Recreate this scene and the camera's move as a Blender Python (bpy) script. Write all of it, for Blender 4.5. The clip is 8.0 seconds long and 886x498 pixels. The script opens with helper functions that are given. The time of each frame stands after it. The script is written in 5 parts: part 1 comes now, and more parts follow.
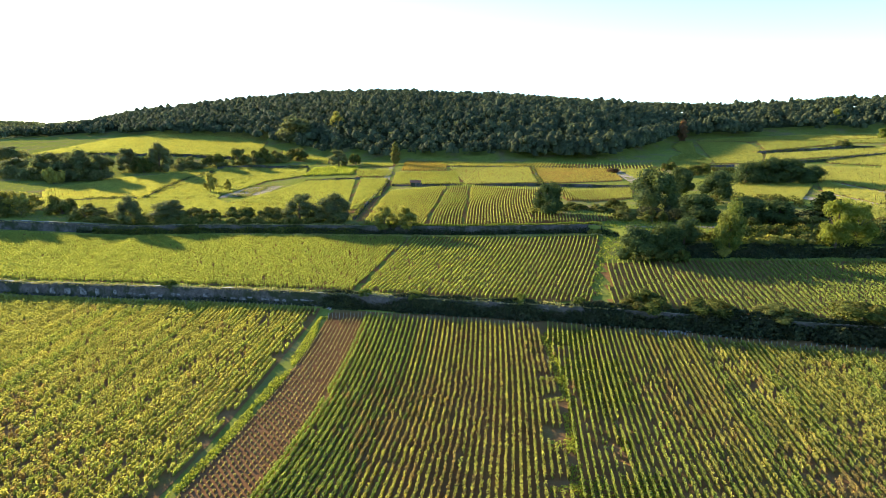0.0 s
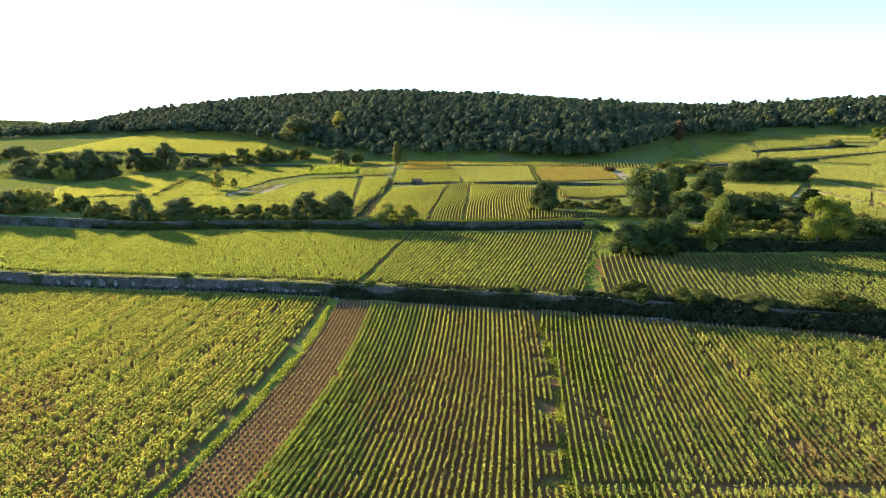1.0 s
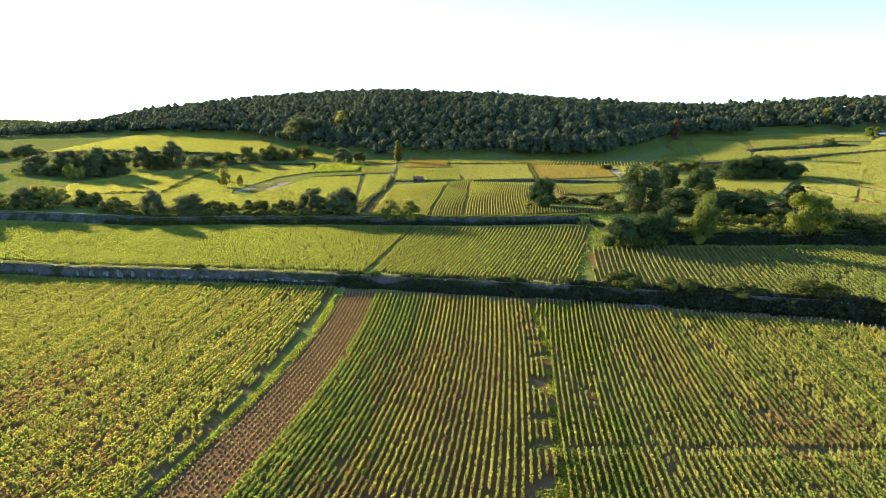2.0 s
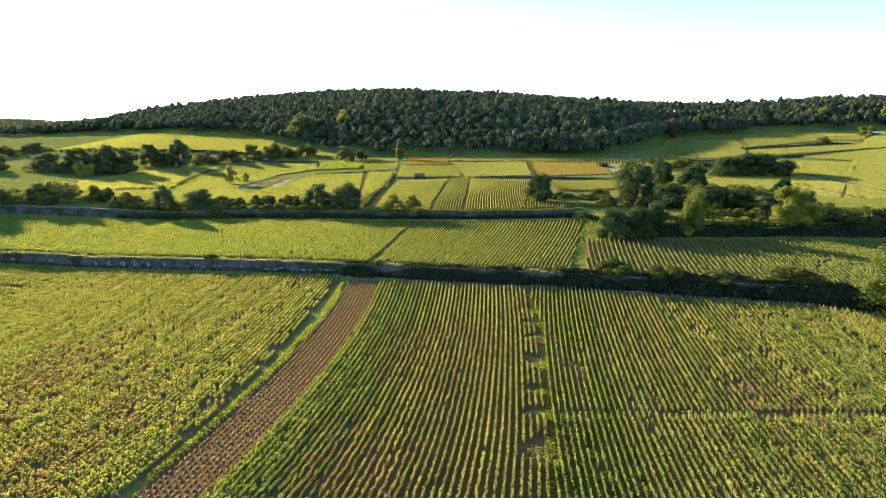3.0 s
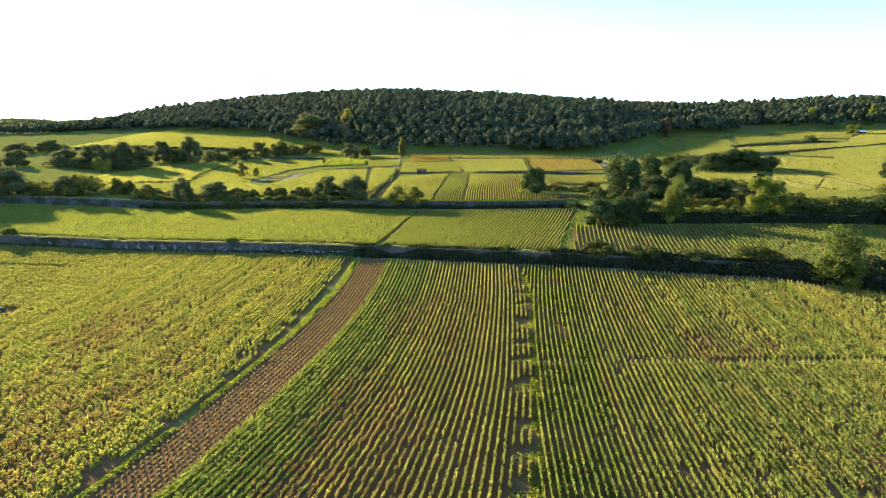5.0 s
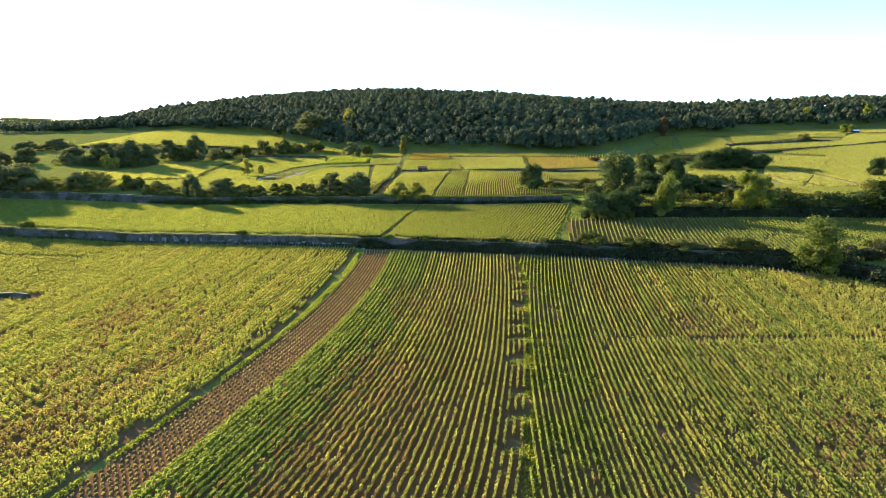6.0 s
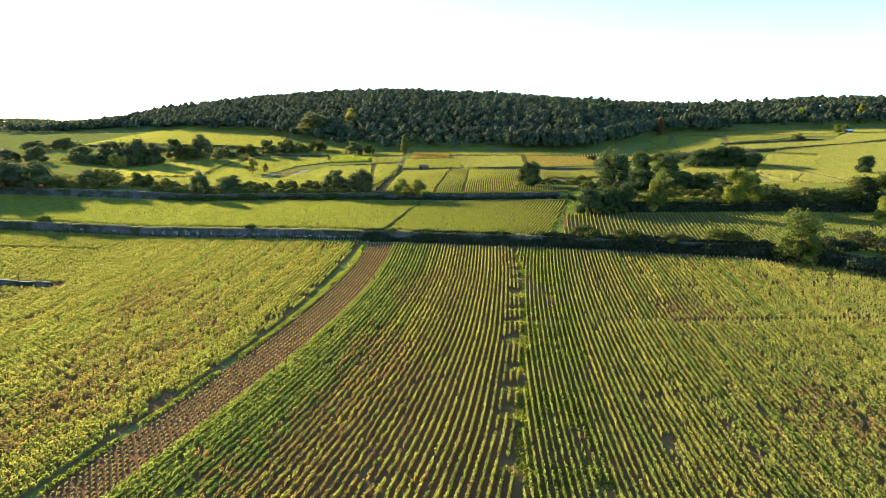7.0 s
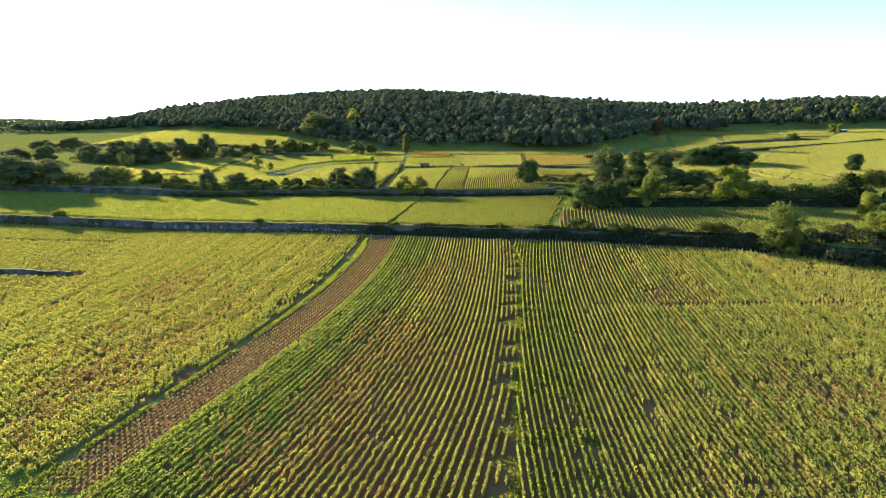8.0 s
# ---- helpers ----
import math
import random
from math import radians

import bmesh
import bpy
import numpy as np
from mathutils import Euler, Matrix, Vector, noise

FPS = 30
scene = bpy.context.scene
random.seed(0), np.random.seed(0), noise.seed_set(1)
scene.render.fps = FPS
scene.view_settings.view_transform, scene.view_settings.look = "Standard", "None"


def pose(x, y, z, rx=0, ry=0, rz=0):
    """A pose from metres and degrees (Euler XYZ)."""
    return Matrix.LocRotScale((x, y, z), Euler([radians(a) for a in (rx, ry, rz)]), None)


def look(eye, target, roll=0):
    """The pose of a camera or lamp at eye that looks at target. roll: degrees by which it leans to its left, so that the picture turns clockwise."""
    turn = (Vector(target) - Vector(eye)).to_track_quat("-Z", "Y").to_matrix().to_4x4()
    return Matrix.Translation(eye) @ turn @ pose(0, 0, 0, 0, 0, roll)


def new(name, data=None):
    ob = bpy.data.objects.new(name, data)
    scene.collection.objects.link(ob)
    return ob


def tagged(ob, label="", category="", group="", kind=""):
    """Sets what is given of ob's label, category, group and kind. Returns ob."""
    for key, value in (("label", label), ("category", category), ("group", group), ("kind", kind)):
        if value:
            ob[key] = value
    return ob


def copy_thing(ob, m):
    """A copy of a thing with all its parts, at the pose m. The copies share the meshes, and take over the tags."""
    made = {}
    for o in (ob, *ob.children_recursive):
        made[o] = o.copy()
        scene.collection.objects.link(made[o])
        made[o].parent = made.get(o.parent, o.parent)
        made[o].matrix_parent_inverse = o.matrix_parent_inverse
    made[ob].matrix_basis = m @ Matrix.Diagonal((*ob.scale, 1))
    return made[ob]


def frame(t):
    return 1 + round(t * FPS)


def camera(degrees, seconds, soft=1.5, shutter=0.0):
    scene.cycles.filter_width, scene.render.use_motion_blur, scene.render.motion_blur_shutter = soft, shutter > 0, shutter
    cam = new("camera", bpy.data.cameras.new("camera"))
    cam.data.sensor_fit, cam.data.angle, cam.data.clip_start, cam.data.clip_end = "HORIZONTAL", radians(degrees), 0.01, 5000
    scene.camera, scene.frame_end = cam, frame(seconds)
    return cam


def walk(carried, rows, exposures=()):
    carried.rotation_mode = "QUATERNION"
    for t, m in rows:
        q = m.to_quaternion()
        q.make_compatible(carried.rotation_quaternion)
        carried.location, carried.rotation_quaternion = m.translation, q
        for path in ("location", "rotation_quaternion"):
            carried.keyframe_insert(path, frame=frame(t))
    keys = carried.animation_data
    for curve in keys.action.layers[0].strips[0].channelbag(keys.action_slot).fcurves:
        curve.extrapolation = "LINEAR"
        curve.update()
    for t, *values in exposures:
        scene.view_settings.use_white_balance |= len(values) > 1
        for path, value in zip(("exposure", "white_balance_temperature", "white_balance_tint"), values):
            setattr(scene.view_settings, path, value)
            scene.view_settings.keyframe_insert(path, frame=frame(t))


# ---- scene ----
cam = camera(75.1, 8.0, soft=0.5)
METRES, EYE, TILT, LEAN, TURN = 66.944, 48.0, 3.5, -2.0, 0.0
ROWS = [
    (0.0, 0.0, 0.0, 0.0, -0.55, -15.48, 1.97),
    (0.5, -0.0013, -0.0577, 0.0055, -0.54, -15.51, 1.97),
    (1.0, -0.0026, -0.1207, 0.0105, -0.51, -15.53, 1.96),
    (1.5, -0.0037, -0.1793, 0.0137, -0.49, -15.55, 1.95),
    (3.0, -0.0075, -0.3681, 0.0123, -0.41, -15.62, 1.92),
    (3.5, -0.0085, -0.4287, 0.0102, -0.4, -15.6, 1.91),
    (4.0, -0.01, -0.4943, 0.0077, -0.38, -15.59, 1.89),
    (4.5, -0.0112, -0.5549, 0.0056, -0.36, -15.57, 1.88),
    (6.0, -0.0163, -0.7461, -0.0012, -0.32, -15.56, 1.83),
    (6.5, -0.0178, -0.8066, -0.0037, -0.32, -15.54, 1.83),
    (7.0, -0.0195, -0.8724, -0.0064, -0.3, -15.49, 1.82),
    (7.5, -0.0209, -0.9329, -0.009, -0.28, -15.46, 1.82),
    (8.0, -0.0227, -0.9987, -0.0115, -0.25, -15.42, 1.81),
]
walk(cam, [(t, pose(0, 0, EYE, TILT, LEAN, TURN) @ pose(METRES * x, METRES * y, METRES * z, 90 + pitch, roll, yaw)) for t, x, y, z, yaw, pitch, roll in ROWS])


# -- world and sun --
SUN_LEFT, SUN_UP = 45.0, 14.6
world = bpy.data.worlds.new("sky")
scene.world = world
world.use_nodes = True
wn = world.node_tree.nodes
sky = wn.new("ShaderNodeTexSky")
sky.sky_type, sky.sun_disc = "NISHITA", False
sky.sun_elevation, sky.sun_rotation = radians(SUN_UP), radians(-SUN_LEFT)
sky.air_density, sky.dust_density, sky.ozone_density = 0.7, 0.05, 3.2
wn["Background"].inputs["Strength"].default_value = 0.12
tint = wn.new("ShaderNodeHueSaturation")
tint.inputs["Saturation"].default_value = 1.05
world.node_tree.links.new(sky.outputs["Color"], tint.inputs["Color"])
world.node_tree.links.new(tint.outputs["Color"], wn["Background"].inputs["Color"])
sun_data = bpy.data.lights.new("sun", "SUN")
sun_data.energy, sun_data.angle, sun_data.color = 4.0, radians(0.6), (1.0, 0.85, 0.63)
sun = new("sun", sun_data)
toward = Vector((-math.sin(radians(SUN_LEFT)) * math.cos(radians(SUN_UP)), math.cos(radians(SUN_LEFT)) * math.cos(radians(SUN_UP)), math.sin(radians(SUN_UP))))
sun.matrix_world = look(toward * 300, (0, 0, 0))
scene.view_settings.exposure = 2.46

# -- terrain --
W1X = (-400, -160, -115, -52, -28, -10, 10, 38, 58, 80, 92, 104, 118, 150, 400)
W1Y = (160, 150, 147, 135, 129.5, 125, 119.8, 112.5, 106.5, 100, 92, 83, 74, 60, -40)
W2X = (-500, -158, -77, -27, 12, 50, 56, 61, 70, 112, 150, 500)
W2Y = (212, 207, 202, 193, 186, 183, 176, 157, 152, 148, 140, 100)


def smooth(a, lo, hi):
    u = np.clip((a - lo) / (hi - lo), 0, 1)
    return u * u * (3 - 2 * u)


def wall1(x):
    return np.interp(x, W1X, W1Y)


def wall2(x):
    return np.interp(x, W2X, W2Y)


def forest_edge(x):
    return np.interp(x, (-900, -330, -190, -130, -90, -60, 0, 46, 110, 150, 200, 300, 420, 800), (620, 560, 540, 490, 446, 426, 402, 387, 374, 420, 484, 500, 492, 476))


def ridge_y(x):
    return np.interp(x, (-900, -300, 100, 300, 900), (760, 760, 720, 640, 600))


def ridge_z(x):
    return np.interp(x, (-900, -480, -390, -357, -300, -229, -126, -57, 11, 79, 148, 216, 285, 353, 422, 537, 900),
                     (30, 30, 52, 63, 69, 76, 80, 81, 77.5, 74.5, 69, 64.5, 62, 64, 68, 71, 74))


def fields(x, y):
    """Height of the open vineyard slope, with the steps of the two terrace walls."""
    z = 0.0612 * np.maximum(y, -300) + 0.035 * np.clip(x, -700, 700) + 0.06 * np.maximum(0, -np.maximum(x, -260) - 110)
    s1, s2 = y - wall1(x), y - wall2(x)
    d = np.where(s1 > 0, 2.8 - 0.02 * np.clip(s1, 0, 60), 0) + np.where(s2 > 0, 2.6, 0)
    return z + d * (1 - smooth(s2, 10, 140)) + 0.04 * np.maximum(0, y - 380) * smooth(-x, 60, 160)


def height(x, y):
    """Height of the land: the fields, the wooded hill behind them and the far hills."""
    x, y = np.asarray(x, float), np.asarray(y, float)
    e, r = forest_edge(x), ridge_y(x)
    foot = fields(x, np.minimum(y, e))
    u = np.clip((y - e) / (r - e), 0, 1)
    top = np.maximum(ridge_z(x), np.where(x < -400, 20, foot))
    steep = np.interp(x, (-260, -60), (1.3, 2.3))
    z = np.where(y > e, foot + (top - foot) * (1 - (1 - u) ** steep), foot)
    z = np.where(y > r, top - 0.04 * np.minimum(y - r, 700), z)
    far = (58 + 4 * np.sin(x / 170) + 2.5 * np.sin(x / 61)) * smooth(y, 1250, 2000) * smooth(-x, 500, 1150)
    return np.where(y > r, np.maximum(z, far), z)
# -- end terrain --


# -- materials --
def ramp_of(nt, stops):
    r = nt.nodes.new("ShaderNodeValToRGB")
    el = r.color_ramp.elements
    while len(el) < len(stops):
        el.new(0.5)
    for e, (p, c) in zip(el, stops):
        e.position, e.color = p, (*c, 1)
    return r


def noise_of(nt, scale, detail=4, rough=0.6):
    geo = nt.nodes.new("ShaderNodeNewGeometry")
    n = nt.nodes.new("ShaderNodeTexNoise")
    n.inputs["Scale"].default_value, n.inputs["Detail"].default_value, n.inputs["Roughness"].default_value = scale, detail, rough
    nt.links.new(geo.outputs["Position"], n.inputs["Vector"])
    return n


def mix_of(nt, a, b, fac, mode="MIX"):
    m = nt.nodes.new("ShaderNodeMix")
    m.data_type, m.blend_type = "RGBA", mode
    for sock, val in ((m.inputs[6], a), (m.inputs[7], b), (m.inputs[0], fac)):
        if hasattr(val, "is_output"):
            nt.links.new(val, sock)
        else:
            sock.default_value = (*val, 1) if isinstance(val, tuple) else val
    return m.outputs[2]


def blank(name):
    m = bpy.data.materials.new(name)
    m.use_nodes = True
    m.node_tree.nodes.clear()
    out = m.node_tree.nodes.new("ShaderNodeOutputMaterial")
    return m, m.node_tree, out


def leaf_material(name, greens, patch=None, patch_scale=0.05, patch_range=(0.5, 0.7), through_light=0.45, tone_scale=0.35, tone_low=0.72, tone_high=1.15):
    """Leaves: each leaf has its own tone, patches of land turn another colour, and light shines through."""
    m, nt, out = blank(name)
    geo = nt.nodes.new("ShaderNodeNewGeometry")
    n = len(greens)
    r = ramp_of(nt, [(i / max(1, n - 1), c) for i, c in enumerate(greens)])
    nt.links.new(geo.outputs["Random Per Island"], r.inputs["Fac"])
    col = r.outputs["Color"]
    if patch:
        no = noise_of(nt, patch_scale, 5, 0.65)
        rr = nt.nodes.new("ShaderNodeMapRange")
        rr.inputs["From Min"].default_value, rr.inputs["From Max"].default_value = patch_range
        nt.links.new(no.outputs["Fac"], rr.inputs["Value"])
        col = mix_of(nt, col, patch, rr.outputs["Result"])
    wide = noise_of(nt, tone_scale, 3)
    tone = ramp_of(nt, [(0.3, (tone_low, tone_low, tone_low)), (0.7, (tone_high, tone_high * 0.98, tone_high * 0.93))])
    nt.links.new(wide.outputs["Fac"], tone.inputs["Fac"])
    col = mix_of(nt, col, tone.outputs["Color"], 1.0, "MULTIPLY")
    info = nt.nodes.new("ShaderNodeObjectInfo")
    own = ramp_of(nt, [(0.0, (0.84, 0.88, 0.86)), (1.0, (1.14, 1.10, 1.06))])
    nt.links.new(info.outputs["Random"], own.inputs["Fac"])
    col = mix_of(nt, col, own.outputs["Color"], 1.0, "MULTIPLY")
    p = nt.nodes.new("ShaderNodeBsdfPrincipled")
    p.inputs["Roughness"].default_value = 0.8
    p.inputs["Specular IOR Level"].default_value = 0.03
    tr = nt.nodes.new("ShaderNodeBsdfTranslucent")
    lit = mix_of(nt, col, (1.24, 1.22, 0.8), 1.0, "MULTIPLY")
    nt.links.new(col, p.inputs["Base Color"])
    nt.links.new(lit, tr.inputs["Color"])
    mx = nt.nodes.new("ShaderNodeMixShader")
    mx.inputs[0].default_value = through_light
    nt.links.new(p.outputs[0], mx.inputs[1])
    nt.links.new(tr.outputs[0], mx.inputs[2])
    nt.links.new(mx.outputs[0], out.inputs["Surface"])
    return m


def rough_material(name, stops, scale, fine=6.0, bump=0.4, rough=0.95, second=None, second_scale=0.15, second_range=(0.5, 0.65)):
    """Soil, grass, stone and bark: two scales of tone and a fine relief."""
    m, nt, out = blank(name)
    a, b = noise_of(nt, scale, 6, 0.7), noise_of(nt, fine, 4, 0.7)
    r = ramp_of(nt, stops)
    mx = nt.nodes.new("ShaderNodeMath")
    mx.operation = "MULTIPLY_ADD"
    mx.inputs[1].default_value = 0.45
    sub = nt.nodes.new("ShaderNodeMath")
    sub.operation = "MULTIPLY"
    sub.inputs[1].default_value = 0.55
    nt.links.new(a.outputs["Fac"], sub.inputs[0])
    nt.links.new(b.outputs["Fac"], mx.inputs[0])
    nt.links.new(sub.outputs[0], mx.inputs[2])
    nt.links.new(mx.outputs[0], r.inputs["Fac"])
    col = r.outputs["Color"]
    if second:
        no = noise_of(nt, second_scale, 5, 0.7)
        rr = nt.nodes.new("ShaderNodeMapRange")
        rr.inputs["From Min"].default_value, rr.inputs["From Max"].default_value = second_range
        nt.links.new(no.outputs["Fac"], rr.inputs["Value"])
        col = mix_of(nt, col, second, rr.outputs["Result"])
    p = nt.nodes.new("ShaderNodeBsdfPrincipled")
    p.inputs["Roughness"].default_value = rough
    p.inputs["Specular IOR Level"].default_value = 0.0
    nt.links.new(col, p.inputs["Base Color"])
    bp = nt.nodes.new("ShaderNodeBump")
    bp.inputs["Strength"].default_value, bp.inputs["Distance"].default_value = bump, 0.08
    nt.links.new(mx.outputs[0], bp.inputs["Height"])
    nt.links.new(bp.outputs[0], p.inputs["Normal"])
    nt.links.new(p.outputs[0], out.inputs["Surface"])
    return m


VINE = leaf_material("vine_leaf", [(0.25, 0.255, 0.06), (0.275, 0.27, 0.064), (0.30, 0.282, 0.067), (0.325, 0.292, 0.069)], (0.30, 0.25, 0.08), 0.04, (0.52, 0.85), 0.55)
VINE_DEEP = leaf_material("vine_leaf_green", [(0.20, 0.236, 0.052), (0.23, 0.255, 0.056), (0.26, 0.268, 0.06)], (0.29, 0.26, 0.075), 0.05, (0.6, 0.9), 0.55)
VINE_LUSH = leaf_material("vine_leaf_lush", [(0.155, 0.20, 0.046), (0.185, 0.225, 0.05), (0.215, 0.24, 0.054)], (0.24, 0.24, 0.06), 0.05, (0.6, 0.9), 0.5)
VINE_TURN = leaf_material("vine_leaf_yellowed", [(0.20, 0.165, 0.06), (0.245, 0.195, 0.068), (0.265, 0.20, 0.068), (0.235, 0.155, 0.06)], None, through_light=0.55)
VINE_FAR = leaf_material("vine_leaf_upper", [(0.21, 0.232, 0.06), (0.25, 0.26, 0.064), (0.295, 0.288, 0.07)], (0.32, 0.28, 0.06), 0.03, (0.55, 0.9), 0.55)
VINE_GOLD = leaf_material("vine_leaf_turning", [(0.22, 0.18, 0.04), (0.29, 0.22, 0.05), (0.25, 0.24, 0.05)], (0.30, 0.18, 0.05), 0.06, (0.5, 0.85))
VINE_YOUNG = leaf_material("vine_leaf_sparse", [(0.22, 0.175, 0.075), (0.25, 0.205, 0.085), (0.21, 0.21, 0.075)], None, through_light=0.5)
OAK = leaf_material("oak_leaf", [(0.045, 0.065, 0.026), (0.065, 0.09, 0.032), (0.095, 0.12, 0.038)], (0.10, 0.11, 0.02), 0.2, (0.5, 0.8), 0.35)
ASH = leaf_material("ash_leaf", [(0.085, 0.115, 0.026), (0.115, 0.14, 0.03), (0.15, 0.17, 0.036)], (0.17, 0.165, 0.045), 0.3, (0.5, 0.8), 0.48)
LIME = leaf_material("lime_leaf", [(0.15, 0.18, 0.032), (0.195, 0.22, 0.04), (0.24, 0.25, 0.05)], None, through_light=0.55)
PALE = leaf_material("pale_leaf", [(0.20, 0.21, 0.05), (0.26, 0.25, 0.06), (0.30, 0.27, 0.07)], None, through_light=0.55)
CONIFER = leaf_material("conifer_needle", [(0.02, 0.035, 0.012), (0.035, 0.055, 0.016), (0.05, 0.07, 0.02)], None, through_light=0.2)
RUST = leaf_material("rust_leaf", [(0.14, 0.075, 0.045), (0.19, 0.10, 0.055), (0.13, 0.12, 0.05)], None, through_light=0.4)
SHRUB = leaf_material("shrub_leaf", [(0.05, 0.065, 0.016), (0.085, 0.10, 0.022), (0.13, 0.13, 0.03)], (0.15, 0.10, 0.03), 0.25, (0.5, 0.8), 0.35)
SHRUB2 = leaf_material("pale_shrub_leaf", [(0.09, 0.105, 0.03), (0.13, 0.14, 0.04), (0.18, 0.17, 0.05)], (0.19, 0.14, 0.05), 0.25, (0.5, 0.8), 0.4)
# Darker version of the shrub leaf: the deep shade under the walls is painted in.
SHADED_BRAMBLE = leaf_material("shaded_bramble_leaf", [(0.03, 0.038, 0.02), (0.046, 0.055, 0.026), (0.07, 0.076, 0.034)], (0.08, 0.068, 0.042), 0.3, (0.5, 0.8), 0.25)
# Base leans towards blue: some distance haze is mixed into the leaf colour.
WOODS = leaf_material("hazy_woodland_leaf", [(0.044, 0.058, 0.034), (0.056, 0.072, 0.039), (0.074, 0.09, 0.045)], (0.10, 0.108, 0.05), 0.07, (0.5, 0.8), 0.4, 0.09, 0.65, 1.3)
# Lighter, greyer oak leaf for the left side: sun haze painted into the colour.
HAZY = leaf_material("hazy_leaf", [(0.10, 0.115, 0.05), (0.13, 0.145, 0.06), (0.165, 0.175, 0.07)], (0.16, 0.14, 0.075), 0.12, (0.5, 0.8), 0.5)
BLADES = leaf_material("grass_blade", [(0.09, 0.14, 0.02), (0.15, 0.19, 0.025), (0.22, 0.22, 0.05)], None)
GRASS = rough_material("grass", [(0.3, (0.085, 0.105, 0.022)), (0.5, (0.145, 0.16, 0.03)), (0.72, (0.21, 0.198, 0.05))], 0.25, 3.0, 0.8, second=(0.16, 0.13, 0.06), second_scale=0.06)
SOIL = rough_material("vineyard_soil", [(0.3, (0.12, 0.062, 0.023)), (0.5, (0.185, 0.098, 0.038)), (0.75, (0.25, 0.15, 0.066))], 0.2, 4.0, 0.9, second=(0.11, 0.11, 0.025), second_scale=0.12, second_range=(0.5, 0.8))
BARE = rough_material("bare_soil", [(0.3, (0.10, 0.05, 0.022)), (0.5, (0.155, 0.077, 0.033)), (0.75, (0.21, 0.11, 0.05))], 0.5, 5.0, 0.9)
TRACK = rough_material("chalk_track", [(0.3, (0.20, 0.16, 0.11)), (0.5, (0.30, 0.24, 0.17)), (0.75, (0.40, 0.34, 0.26))], 0.3, 3.0, 0.4, second=(0.10, 0.11, 0.03), second_scale=0.22, second_range=(0.45, 0.62))
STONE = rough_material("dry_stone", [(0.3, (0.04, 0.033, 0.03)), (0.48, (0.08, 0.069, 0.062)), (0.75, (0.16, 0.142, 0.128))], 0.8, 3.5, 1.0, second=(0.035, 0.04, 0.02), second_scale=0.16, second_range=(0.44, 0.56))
CHALK = rough_material("pale_stone", [(0.3, (0.13, 0.12, 0.11)), (0.5, (0.25, 0.23, 0.21)), (0.75, (0.4, 0.37, 0.34))], 1.2, 4.0, 0.8)
# Paler than the wall stone: sun on the wall tops is put into this colour.
SUNLIT_COPING = rough_material("sunlit_coping_stone", [(0.3, (0.28, 0.25, 0.19)), (0.5, (0.42, 0.38, 0.30)), (0.75, (0.55, 0.51, 0.43))], 0.6, 3.0, 0.6, second=(0.20, 0.19, 0.08), second_scale=0.3, second_range=(0.45, 0.6))
FADED = rough_material("faded_facing_stone", [(0.3, (0.10, 0.095, 0.09)), (0.5, (0.19, 0.18, 0.17)), (0.75, (0.34, 0.32, 0.30))], 1.5, 4.0, 0.8, second=(0.06, 0.055, 0.05), second_scale=0.9, second_range=(0.45, 0.6))
LITTER = rough_material("woodland_floor", [(0.3, (0.025, 0.026, 0.012)), (0.5, (0.04, 0.045, 0.018)), (0.75, (0.07, 0.06, 0.03))], 0.1, 1.0, 0.8)
BARK = rough_material("bark", [(0.3, (0.06, 0.045, 0.032)), (0.5, (0.11, 0.085, 0.06)), (0.75, (0.17, 0.14, 0.11))], 1.5, 9.0, 0.8)
POST = rough_material("weathered_post", [(0.3, (0.15, 0.13, 0.10)), (0.5, (0.24, 0.21, 0.17)), (0.75, (0.34, 0.30, 0.25))], 2.0, 12.0, 0.4)
TILE = rough_material("clay_tile", [(0.3, (0.14, 0.06, 0.04)), (0.5, (0.22, 0.10, 0.065)), (0.75, (0.30, 0.16, 0.10))], 1.0, 6.0, 0.5)
PLASTER = rough_material("lime_plaster", [(0.3, (0.55, 0.52, 0.47)), (0.5, (0.68, 0.65, 0.6)), (0.75, (0.78, 0.76, 0.72))], 0.8, 6.0, 0.2)

# -- mesh helpers --
rng = np.random.default_rng(7)


def quads_mesh(name, corners, mats, slot=None):
    """A mesh of separate four-cornered faces; corners is (n, 4, 3)."""
    n = len(corners)
    me = bpy.data.meshes.new(name)
    me.vertices.add(n * 4)
    me.vertices.foreach_set("co", np.ascontiguousarray(corners, dtype=np.float32).ravel())
    me.loops.add(n * 4)
    me.loops.foreach_set("vertex_index", np.arange(n * 4, dtype=np.int32))
    me.polygons.add(n)
    me.polygons.foreach_set("loop_start", np.arange(0, n * 4, 4, dtype=np.int32))
    me.polygons.foreach_set("loop_total", np.full(n, 4, dtype=np.int32))
    for m in mats:
        me.materials.append(m)
    if slot is not None:
        me.polygons.foreach_set("material_index", slot.astype(np.int32))
    me.update(calc_edges=True)
    return me


def lumps(x, scale, seed):
    return np.array([noise.noise((float(v) * scale, seed, 0.3)) for v in x])


